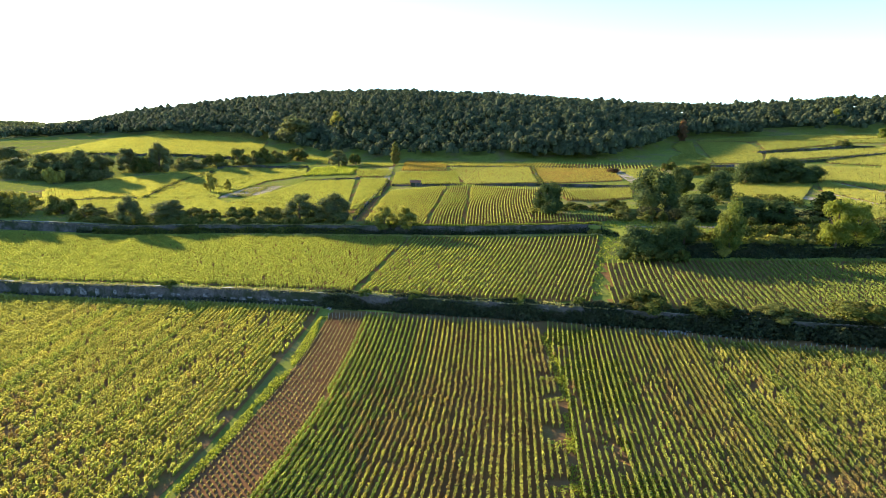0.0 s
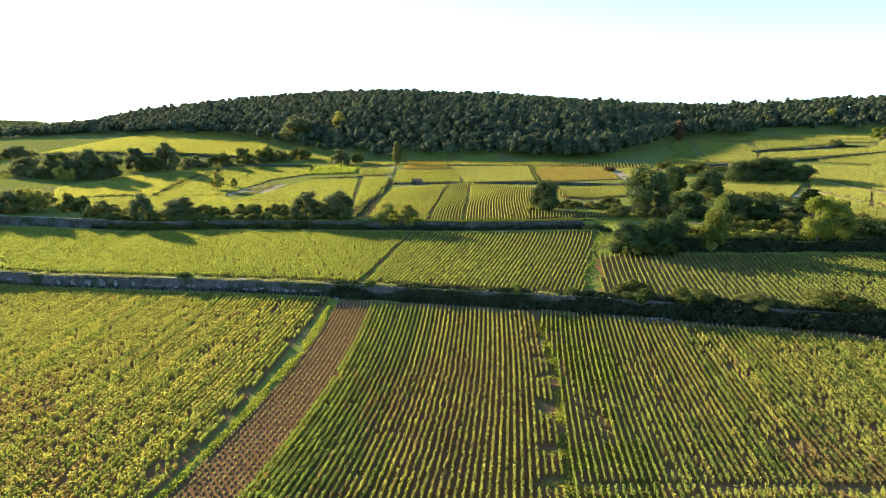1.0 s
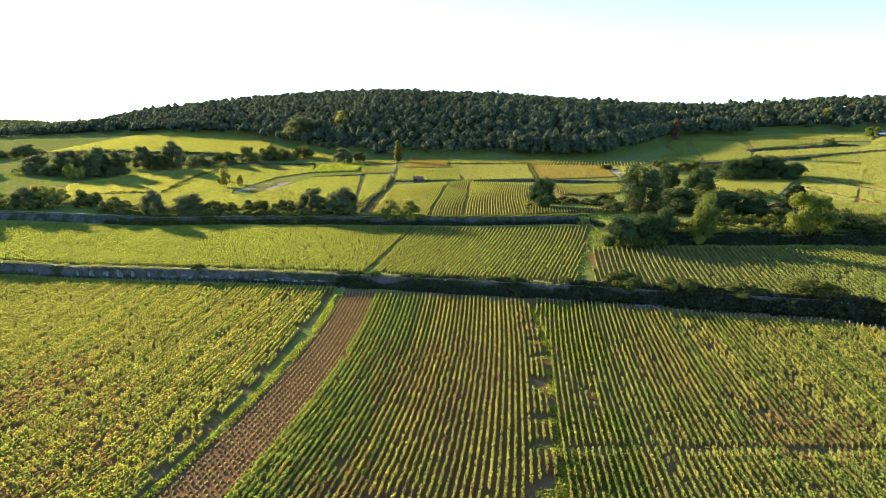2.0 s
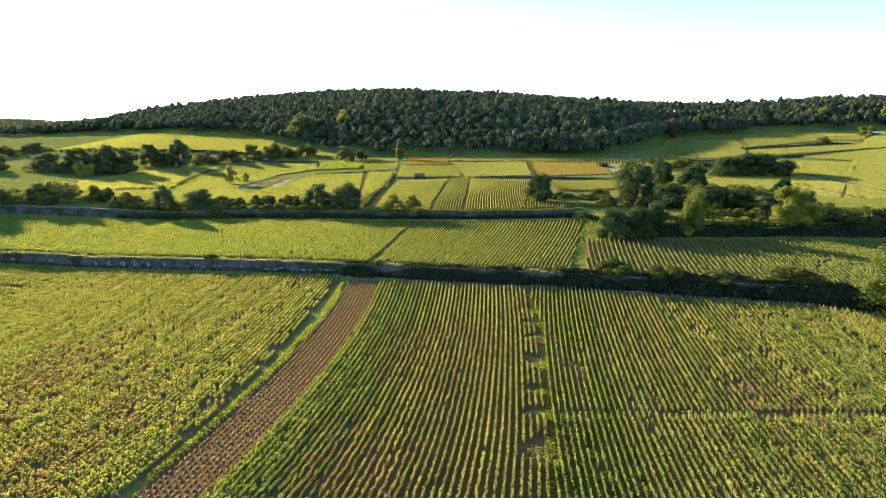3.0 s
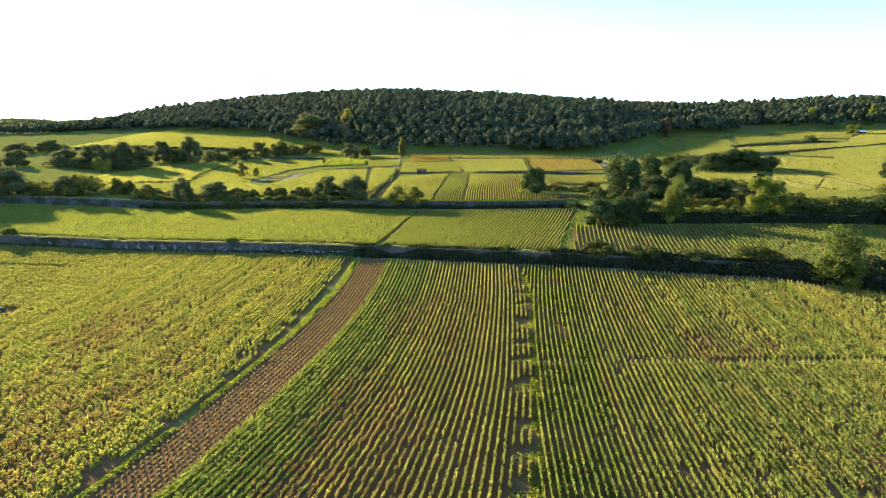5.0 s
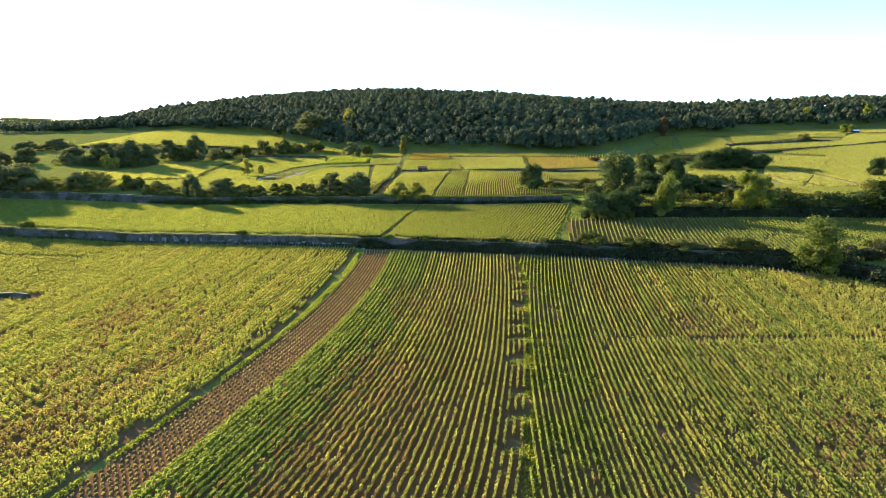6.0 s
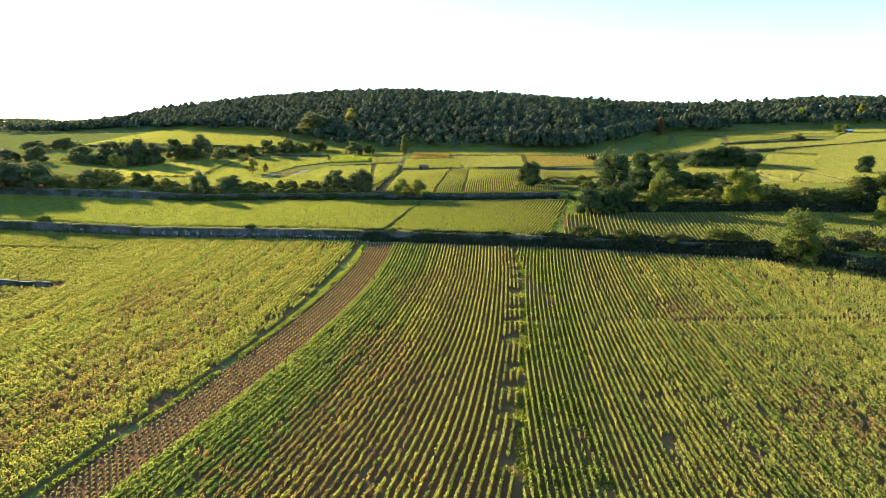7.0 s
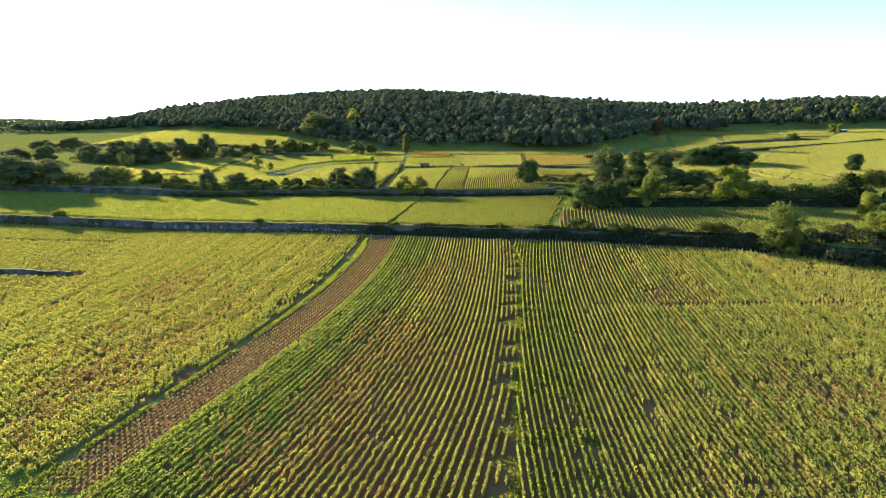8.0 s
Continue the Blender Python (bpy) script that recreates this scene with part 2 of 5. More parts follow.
def blob_form(sides, levels, widths):
    """A rounded lump as a form: unit ring places, quads and triangles; the top closes in a tip."""
    a = np.arange(sides) * 2 * math.pi / sides
    unit = [(w * math.cos(v + 0.4 * j), w * math.sin(v + 0.4 * j), z) for j, (z, w) in enumerate(zip(levels, widths)) for v in a] + [(0, 0, 1.0)]
    k, tip = len(levels), len(levels) * sides
    quads = [(j * sides + i, j * sides + (i + 1) % sides, (j + 1) * sides + (i + 1) % sides, (j + 1) * sides + i) for j in range(k - 1) for i in range(sides)]
    tris = [((k - 1) * sides + i, (k - 1) * sides + (i + 1) % sides, tip) for i in range(sides)]
    return np.array(unit), np.array(quads, np.int32).reshape(-1, 4), np.array(tris, np.int32)


def blobs(form, centres, half, rough=0.2, shear=None):
    """Copies of a lump at centres, half-sizes (n, 3), each vertex pushed in or out by chance; shear slants x with y."""
    unit = form[0]
    n = len(centres)
    k = 1 + rng.uniform(-rough, rough, (n, len(unit), 1))
    turn = rng.uniform(0, 2 * math.pi, n)
    c, s_ = np.cos(turn)[:, None], np.sin(turn)[:, None]
    u = np.stack([unit[None, :, 0] * c - unit[None, :, 1] * s_, unit[None, :, 0] * s_ + unit[None, :, 1] * c, np.repeat(unit[None, :, 2], n, 0)], -1) * k * half[:, None, :]
    if shear is not None:
        u[..., 0] += u[..., 1] * shear[:, None]
    return u + centres[:, None, :]


def lump_mesh(name, corners, lumps_, form, mats, slot=None, lump_slot=None):
    """Separate leaf faces and smooth lumps in one mesh."""
    nq, (nb, nv) = len(corners), lumps_.shape[:2]
    co = np.concatenate([np.asarray(corners).reshape(-1, 3), lumps_.reshape(-1, 3)])
    base = nq * 4 + np.arange(nb, dtype=np.int32)[:, None, None] * nv
    Q = (form[1][None] + base).reshape(-1, 4)
    T = (form[2][None] + base).reshape(-1, 3)
    loops = np.concatenate([np.arange(nq * 4), Q.ravel(), T.ravel()]).astype(np.int32)
    total = np.concatenate([np.full(nq + len(Q), 4), np.full(len(T), 3)]).astype(np.int32)
    me = bpy.data.meshes.new(name)
    me.vertices.add(len(co))
    me.vertices.foreach_set("co", np.ascontiguousarray(co, dtype=np.float32).ravel())
    me.loops.add(len(loops))
    me.loops.foreach_set("vertex_index", loops)
    me.polygons.add(len(total))
    me.polygons.foreach_set("loop_start", np.concatenate([[0], np.cumsum(total)[:-1]]).astype(np.int32))
    me.polygons.foreach_set("loop_total", total)
    for m in mats:
        me.materials.append(m)
    if slot is not None:
        own = np.concatenate([slot, np.repeat(lump_slot, len(form[1])), np.repeat(lump_slot, len(form[2]))])
        me.polygons.foreach_set("material_index", own.astype(np.int32))
    me.polygons.foreach_set("use_smooth", np.arange(len(total)) >= nq)
    me.update(calc_edges=True)
    return me


WOOD_FORM = blob_form(6, (-0.5, 0.4), (0.85, 0.82))
LOBE_FORM = blob_form(7, (-0.8, -0.3, 0.3, 0.75), (0.55, 0.95, 0.95, 0.62))


def leaf_quads(centres, size, flat=0.0, stretch=1.35, out=None):
    """Randomly turned leaf clusters, bent out of square; flat leans them towards level, out towards given ways."""
    n = len(centres)
    nrm = rng.normal(size=(n, 3))
    if out is not None:
        nrm = nrm * 0.55 + out
    nrm[:, 2] += flat * np.sign(nrm[:, 2])
    nrm /= np.linalg.norm(nrm, axis=1, keepdims=True)
    a = np.cross(nrm, rng.normal(size=(n, 3)))
    a /= np.linalg.norm(a, axis=1, keepdims=True)
    b = np.cross(nrm, a)
    s = (np.asarray(size) * np.ones(n))[:, None]
    u, v = a * s * 0.5 * stretch, b * s * 0.5
    k = rng.uniform(0.55, 1.15, (4, n, 1))
    lift = nrm * s * 0.18
    return np.stack([centres - u * k[0] - v * 0.4 + lift, centres + v * k[1] * 1.1 - u * 0.3, centres + u * k[2] + v * 0.3 + lift, centres - v * k[3] * 1.1 + u * 0.2], axis=1)


def solid(name, verts, faces, mats, smoothed=False):
    me = bpy.data.meshes.new(name)
    me.from_pydata([tuple(map(float, v)) for v in verts], [], [tuple(map(int, q)) for q in faces])
    for m in mats:
        me.materials.append(m)
    if smoothed:
        me.polygons.foreach_set("use_smooth", np.ones(len(me.polygons), dtype=bool))
    me.update()
    return me


def child(name, me, parent, label=""):
    ob = new(name, me)
    ob.parent = parent
    return tagged(ob, label)


def tube(points, radii, sides=7):
    """Verts and faces of a tapered limb along points."""
    vs, fs = [], []
    for i, (p, r) in enumerate(zip(points, radii)):
        for k in range(sides):
            a = 2 * math.pi * k / sides
            vs.append((p[0] + r * math.cos(a), p[1] + r * math.sin(a), p[2]))
    for i in range(len(points) - 1):
        for k in range(sides):
            fs.append((i * sides + k, i * sides + (k + 1) % sides, (i + 1) * sides + (k + 1) % sides, (i + 1) * sides + k))
    fs.append(tuple(range((len(points) - 1) * sides, len(points) * sides)))
    return vs, fs


def ribbon(name, ya, yb, left, right, mat, lift=0.08, step=3.0, cols=6, label="", category=""):
    """A strip of land between the curves x = left(y) and x = right(y), lying on the ground."""
    ys = np.linspace(ya, yb, max(2, int(abs(yb - ya) / step) + 1))
    L, R = left(ys), right(ys)
    f = np.linspace(0, 1, cols)
    X = L[:, None] + (R - L)[:, None] * f
    Y = np.repeat(ys[:, None], cols, 1)
    Y = np.minimum(Y, wall1(X) - 0.8)
    Z = height(X, Y) + lift
    n = len(ys)
    faces = [(i * cols + j, i * cols + j + 1, (i + 1) * cols + j + 1, (i + 1) * cols + j) for i in range(n - 1) for j in range(cols - 1)]
    ob = new(name, solid(name, np.stack([X, Y, Z], -1).reshape(-1, 3), faces, [mat], True))
    return tagged(ob, label, category, kind="structure")


def patch(name, corners, mat, lift=0.1, label="", category="", n=14):
    """A four-cornered piece of land lying on the ground; corners near left, near right, far right, far left."""
    c = np.array(corners, float)
    u, v = np.meshgrid(np.linspace(0, 1, n), np.linspace(0, 1, n))
    P = (1 - v)[..., None] * ((1 - u)[..., None] * c[0] + u[..., None] * c[1]) + v[..., None] * ((1 - u)[..., None] * c[3] + u[..., None] * c[2])
    Z = height(P[..., 0], P[..., 1]) + lift
    faces = [(i * n + j, i * n + j + 1, (i + 1) * n + j + 1, (i + 1) * n + j) for i in range(n - 1) for j in range(n - 1)]
    ob = new(name, solid(name, np.concatenate([P, Z[..., None]], -1).reshape(-1, 3), faces, [mat], True))
    return tagged(ob, label, category, kind="structure")


# -- the ground, one sheet from behind the camera to the horizon --
def ground_sheet():
    xs = np.concatenate([[-4500, -3200, -2300, -1700, -1300, -1000, -850], np.arange(-750, -260, 14), np.arange(-260, 260, 4), np.arange(260, 760, 14), [850, 1000, 1300, 1700, 2300, 3200, 4500]])
    cols = []
    for x in xs:
        a, b = float(wall1(x)), float(wall2(x))
        b = max(b, a + 20)
        cols.append(np.concatenate([[-4500, -2500, -1200, -600, -350], np.linspace(-200, a - 0.01, 30), np.linspace(a + 0.02, b - 0.01, 14), np.linspace(b + 0.02, 420, 26), np.linspace(432, 900, 44), [960, 1050, 1200, 1350, 1500, 1650, 1800, 1950, 2100, 2400, 3000, 4600]]))
    Y = np.array(cols).T
    X = np.repeat(xs[None, :], Y.shape[0], 0)
    Z = height(X, Y)
    r, c = X.shape
    idx = np.arange(r * c).reshape(r, c)
    F = np.stack([idx[:-1, :-1], idx[:-1, 1:], idx[1:, 1:], idx[1:, :-1]], -1).reshape(-1, 4)
    me = solid("ground", np.stack([X, Y, Z], -1).reshape(-1, 3), F, [GRASS, LITTER], True)
    mx, my = X[:-1, :-1].ravel(), Y[:-1, :-1].ravel()
    me.polygons.foreach_set("material_index", (my > forest_edge(mx) + 16).astype(np.int32))
    return tagged(new("ground", me), "grassy vineyard hillside rising to a wooded ridge", "ground", kind="structure")


ground_sheet()

# -- curves of the lower vineyard: x at each y --
def curve(*pts):
    ys, xs = zip(*sorted((b, a) for a, b in pts))
    ys, xs = np.array(ys, float), np.array(xs, float)
    grid = np.arange(ys[0], ys[-1] + 0.5, 0.5)
    val = np.interp(grid, ys, xs)
    pad = np.concatenate([np.linspace(val[0] - 20 * (val[1] - val[0]), val[0] - (val[1] - val[0]), 20), val, np.linspace(val[-1] + (val[-1] - val[-2]), val[-1] + 20 * (val[-1] - val[-2]), 20)])
    val = np.convolve(pad, np.hanning(41) / np.hanning(41).sum(), "same")[20:-20]
    return lambda y: np.interp(y, grid, val)


VERGE = curve((-28.3, 122), (-30.2, 105), (-31.8, 90), (-33.8, 75), (-36.7, 60), (-40.7, 45), (-45.6, 30), (-50.9, 15), (-56, 0), (-59, -10), (-68, -30))
STRIP_R = curve((-16.4, 124), (-17.3, 105), (-18.6, 90), (-20.9, 75), (-24.2, 60), (-28.5, 45), (-33.5, 30), (-39.1, 15), (-44.6, 0), (-48.1, -10), (-55.8, -32))
GAP_L = curve((20, 118), (17.3, 88), (13, 50), (7.5, 17), (1.9, -4.7), (-5, -32))
GAP = curve((20.5, 115), (20, 87), (18, 72), (16, 60), (14.5, 48), (12, 30), (10, 18), (7.5, -2), (4, -32))


def bend(y):
    """How far the rows beyond the gap lean over by the time they reach y."""
    return 0.04 * y + 0.00065 * y * y


def clearing(y, a, b):
    """Small clearings that come back along the gap; a and b are metres into each."""
    u = (y + 2 * np.sin(y * 0.21)) % 9.0
    return (u > a) & (u < b) & (y < 96)


def strip_l(y):
    return STRIP_R(y) - np.interp(y, (-10, 0, 15, 30, 45, 60, 75, 90, 105, 124), (8.5, 8.7, 9.1, 9.5, 9.7, 9.6, 9.3, 8.8, 8.3, 8.1))


def foliage(x, y, per, tall, wide, size, low=0.3, even=0.0, lean=0.0, reach=0.45):
    """Vines that stand at (x, y): per leaf clusters each round its stem, then two leafy sheets a vine along the row."""
    n = len(x)
    lean = lean * np.ones(n)
    grow = rng.uniform(0.8 + even, 1.12, n)
    z = height(x, y)
    top = tall * grow
    m = n * per
    d = rng.normal(size=(m, 3))
    d /= np.linalg.norm(d, axis=1, keepdims=True)
    d[:, 2] = np.where(rng.random(m) < 0.6, np.abs(d[:, 2]), d[:, 2])
    half = np.stack([wide * np.ones(n), reach * np.ones(n), 0.5 * (top - low)], -1)
    P = d * np.repeat(half, per, 0) * rng.uniform(0.55, 1.1, (m, 1))
    P[:, 0] += P[:, 1] * np.repeat(lean, per)
    P += np.repeat(np.stack([x, y, z + 0.5 * (top + low)], -1), per, 0)
    leaves = leaf_quads(P, rng.uniform(0.75, 1.3, m) * size, 0, 1.3, 0.9 * d)
    sheets = []
    for s in (-1, 1):
        o = s * 0.3 * wide + rng.normal(0, 0.03, n)
        t = top * rng.uniform(0.45, 0.72, (2, n))
        a, b = reach * rng.uniform(0.75, 1.1, (2, n))
        c, e = reach * rng.uniform(0.45, 0.9, (2, n))
        sheets.append(np.stack([np.stack([x + o - a * lean, y - a, z + low * 0.6], -1), np.stack([x + o + b * lean, y + b, z + low * 0.6], -1),
                                np.stack([x + o * 0.5 + c * lean, y + c, z + t[0]], -1), np.stack([x + o * 0.5 - e * lean, y - e, z + t[1]], -1)], 1))
    return np.concatenate([leaves] + sheets)


post_mesh = solid("post", [(sx * 0.045, sy * 0.045, z) for z in (-0.1, 1.35, 1.4) for sx, sy in ((-1, -1), (1, -1), (1, 1), (-1, 1))],
                  [(0, 1, 5, 4), (1, 2, 6, 5), (2, 3, 7, 6), (3, 0, 4, 7), (4, 5, 9, 8), (5, 6, 10, 9), (6, 7, 11, 10), (7, 4, 8, 11), (8, 9, 10, 11)], [POST])


def yellowing(x, y):
    """How far the vines of a spot have turned: patches of poor ground, and a wedge in the middle block."""
    t = np.zeros(len(x))
    for cx, cy, r in ((58, 16, 7), (50, 61, 6), (-12, 22, 9), (-14, 6, 10), (-9, 38, 8), (-62, 38, 8), (-54, 58, 8), (-66, 18, 7), (-72, 78, 9), (19, 96, 5), (4, 86, 8), (36, 84, 5), (-8, 80, 7), (-15, 44, 8), (-27, 6, 8), (1, 62, 6)):
        t += np.exp(-((x - cx) ** 2 + (0.6 * (y - cy)) ** 2) / (r * r))
    n = np.array([noise.noise((a * 0.09, b * 0.06, 3.0)) + 0.6 * noise.noise((a * 0.4, b * 0.3, 8.0)) for a, b in zip(x, y)])
    return np.clip(0.9 * t + 0.5 * n - 0.05, 0, 1)


def vine_row(xfun, ya, yb, mat, label, group, per=14, tall=1.28, size=0.235, wide=0.175, gaps=0.03, low=0.22, ends=(-1,), notch=None, thin=0.3, wear=1.0, reach=0.45):
    ys = np.arange(ya, yb, 0.95)
    if len(ys) < 4:
        return
    ys = ys + rng.normal(0, 0.08, len(ys))
    ys = np.sort(ys)
    xs = xfun(ys)
    keep = rng.random(len(ys)) > gaps
    tired = yellowing(xs, ys) * wear
    keep &= rng.random(len(ys)) > 0.08 * tired * (thin > 0.2)
    bare = np.array([noise.noise((a * 0.35, b * 0.035, 6.0)) for a, b in zip(xs, ys)])
    keep &= ~((bare > 0.45) & (rng.random(len(ys)) < thin))
    if notch:
        keep &= ~notch(xs, ys)
    tall = tall * random.uniform(0.88, 1.1)
    xs = xs + rng.normal(0, 1, len(xs)) * 0.1 * np.clip(tired, 0, 1)
    if keep.sum() < 4:
        return
    base = new("vine_row")
    m0 = Vector((float(xs[0]), float(ys[0]), float(height(xs[0], ys[0]))))
    base.location = m0
    q = foliage(xs[keep], ys[keep], per, tall * (1 - 0.22 * tired[keep]), wide * (1 - 0.2 * np.mean(tired)), size, low, 0, np.gradient(xs, ys)[keep], reach) - np.array(m0)
    old = rng.random(keep.sum()) < tired[keep] * 0.7
    child("foliage", quads_mesh("foliage", q, [mat, VINE_TURN], np.concatenate([np.repeat(old, per), old, old])), base)
    for k in ends:
        p = child("post", post_mesh, base)
        p.location = Vector((float(xs[k]), float(ys[k]), float(height(xs[k], ys[k])))) - m0
    tagged(base, label, "vine row", group)


def lower_rows():
    """The vines below the long terrace wall."""
    foot = lambda x: float(wall1(x))
    # bare strip with young vines
    for k in range(10):
        g = (k + 0.5) / 10
        f = lambda y, g=g: strip_l(y) + (STRIP_R(y) - strip_l(y)) * g
        vine_row(f, -1.5, foot(-20) - 5.5, VINE_YOUNG, "row of low young vines in bare brown soil", "young vines on the bare strip", 8, 0.54, 0.16, 0.1, 0.02, 0.06, thin=0.0, wear=0.0, reach=0.28)
    # middle block, rows fanning from the strip to the grassy gap
    n = 38
    for k in range(n + 14):
        g = (k + 0.3) / n
        f = lambda y, g=g: STRIP_R(y) + (GAP_L(y) - STRIP_R(y)) * g + 0.3
        ys = np.arange(-28, 125, 0.5)
        ok = f(ys) < GAP(ys) - 0.5
        stop = foot(f(110.0)) - 4.5
        ok &= ys < stop
        if ok.sum() < 10:
            continue
        run = ys[ok]
        vine_row(f, run[0], run[-1], VINE_LUSH if random.random() < (17 - k) / 8 else VINE, "row of trellised green vines turning yellow", "vine rows of the middle block", 20, 1.22, 0.22, 0.225, gaps=0.012, thin=0.05, reach=0.56, wear=min(1.0, 0.1 * k), notch=lambda x, y: (x > GAP(y) - 2.6 - 1.2 * np.sin(y * 0.7)) & clearing(y, 0, 3.3))
    # block beyond the gap, cut by a cross path; the rows bend together as they climb
    for k in range(-4, 82):
        f = lambda y, k=k: 0.95 * k + 4.0 + bend(y)
        mid = float(f(95.0))
        top = foot(mid) - np.interp(mid, (20, 60, 90), (4.5, 6, 5))
        cross = 56.3 - 0.066 * (float(f(54.0)) - 17.5)
        ys = np.arange(-28, 125, 0.5)
        run = ys[f(ys) > GAP(ys) + 0.7]
        if len(run) < 10:
            continue
        low, high = float(run[0]), min(float(run[-1]), top)
        for a, b, e in ((low, min(cross - 0.7, high), ()), (cross + 0.7, high, (-1,))):
            if b > a + 4:
                vine_row(f, a, b, VINE_DEEP if random.random() < max(0.4, (46 - k) / 34) else VINE, "row of trellised green vines turning yellow", "vine rows beside the grassy gap", 17, ends=e, wide=float(np.interp(k, (0, 34), (0.17, 0.12))), size=0.205, reach=0.52, notch=lambda x, y: x < GAP(y) + 0.7)
    # broad block on the far side of the bare strip
    for k in range(60):
        f = lambda y, k=k: VERGE(y) + 0.2 - k * 1.02 - np.maximum(0, 60 - y) * 0.0006 * k
        x = float(f(125.0))
        vine_row(f, 0.0 + 0.62 * k * 1.02, foot(x) - 2.6, VINE_DEEP if random.random() < 0.2 else VINE, "row of leafy green vines with yellow patches", "vine rows of the broad block", 16, 1.25, 0.22, 0.21, thin=0.45, wear=0.95, notch=lambda x, y: (x > VERGE(y) - 1.2 - 1.6 * lumps(y, 0.16, 3.0)) & (lumps(y, 0.3, 7.0) > 0.2) & (k < 2))
    # the same block further out, rows too many to count
    made = []
    for k in range(60, 140):
        f = lambda y, k=k: VERGE(y) + 0.2 - k * 1.02 - np.maximum(0, 60 - y) * 0.0006 * k
        y = np.arange(0.632 * k, foot(float(f(125.0))) - 2.6, 0.95)
        y = y + rng.normal(0, 0.08, len(y))
        x = f(y)
        path = ((x < -102) & (np.abs(y - 91) < 2.2)) | ((x < -112) & (np.abs(y - 126.5 + 0.012 * (x + 120) ** 2 * (x > -120)) < 0.9))
        ok = ~path & (rng.random(len(y)) > 0.05) & (x > -190)
        if ok.sum() > 4:
            made.append(foliage(x[ok], y[ok], 8, 1.25 * random.uniform(0.9, 1.1), 0.27, 0.27, 0.22, 0, np.gradient(x, y)[ok]))
    tagged(new("vineyard", quads_mesh("vineyard", np.concatenate(made), [VINE])), "broad block of leafy vines with yellow patches", "vineyard", "lower vineyards", "stuff")


ribbon("soil_middle", -30, 122, STRIP_R, lambda y: GAP(y) + 0.1, SOIL, 0.05, label="brown soil with weeds between vine rows", category="soil")
ribbon("soil_beyond_gap", -30, 118, lambda y: GAP(y) + 0.1, lambda y: np.interp(y, (-30, 40, 60, 74, 83, 92, 100, 112.5, 119), (190, 190, 150, 118, 104, 92, 80, 38, 22)) - 1.5, SOIL, 0.05, cols=20, label="brown soil with weeds between vine rows", category="soil")
ribbon("soil_strip", -2.5, 125, strip_l, STRIP_R, BARE, 0.07, label="bare reddish brown soil of a young vineyard strip", category="soil")
ribbon("soil_broad", -6, 128, lambda y: VERGE(y) - 165, lambda y: VERGE(y) + 0.9, SOIL, 0.05, cols=24, label="weedy soil between broad vine rows", category="soil")
lower_rows()


# -- the two long terrace walls --
def terrace_wall(name, line, x0, x1, tall, thick, label):
    """A wall of rough stone whose face follows the line; the top is uneven."""
    top = new(name)
    n0 = int((x1 - x0) / 6)
    for s in range(n0):
        a, b = x0 + 6 * s, x0 + 6 * s + 6
        xs = np.linspace(a, b, 13)
        ys = line(xs)
        gz = height(xs, ys - 0.15)
        jag = np.array([0.16 * noise.noise((x * 0.7, 0.0, 5.0)) + 0.22 * noise.noise((x * 0.11, 2.0, 1.0)) for x in xs])
        hs = tall(xs) + jag
        rows_ = 7
        vs, fs = [], []
        for j in range(rows_):
            f = j / (rows_ - 1)
            for i, x in enumerate(xs):
                bulge = 0.07 * noise.noise((x * 1.3, f * 3.0, 9.0))
                vs.append((x, ys[i] - 0.28 + 0.18 * f + bulge, gz[i] - 0.25 + (hs[i] + 0.25) * f))
        for i, x in enumerate(xs):
            vs.append((x, ys[i] + thick, gz[i] + hs[i] - 0.03))
        for i, x in enumerate(xs):
            vs.append((x, ys[i] + thick, gz[i] - 0.2))
        m = len(xs)
        for j in range(rows_ + 1):
            for i in range(m - 1):
                fs.append((j * m + i, j * m + i + 1, (j + 1) * m + i + 1, (j + 1) * m + i))
        me = solid("wall_section", vs, fs, [STONE, SUNLIT_COPING])
        # Top faces take the pale stone, a painted sunlit edge over the dark face.
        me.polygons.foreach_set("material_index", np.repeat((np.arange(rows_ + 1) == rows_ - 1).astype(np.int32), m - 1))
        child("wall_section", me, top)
    return tagged(top, label, "terrace wall", kind="structure")


tall1 = lambda x: np.interp(x, (-200, -100, -20, 60, 140), (3.4, 3.4, 3.3, 3.2, 3.1))
tall2 = lambda x: np.interp(x, (-220, -120, -60, 20, 140), (3.6, 3.4, 2.9, 2.8, 2.8))
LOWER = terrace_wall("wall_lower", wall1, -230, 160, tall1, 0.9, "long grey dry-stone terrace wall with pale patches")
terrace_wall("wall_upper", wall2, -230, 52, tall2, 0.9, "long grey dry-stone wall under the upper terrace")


# -- upper vineyards --
def inside(x, y, poly):
    p = np.array(poly, float)
    q = np.roll(p, -1, 0)
    hit = np.zeros(len(x), bool)
    for (ax, ay), (bx, by) in zip(p, q):
        cut = (ay > y) != (by > y)
        hit ^= cut & (x < (bx - ax) * (y - ay) / (by - ay + 1e-9) + ax)
    return hit


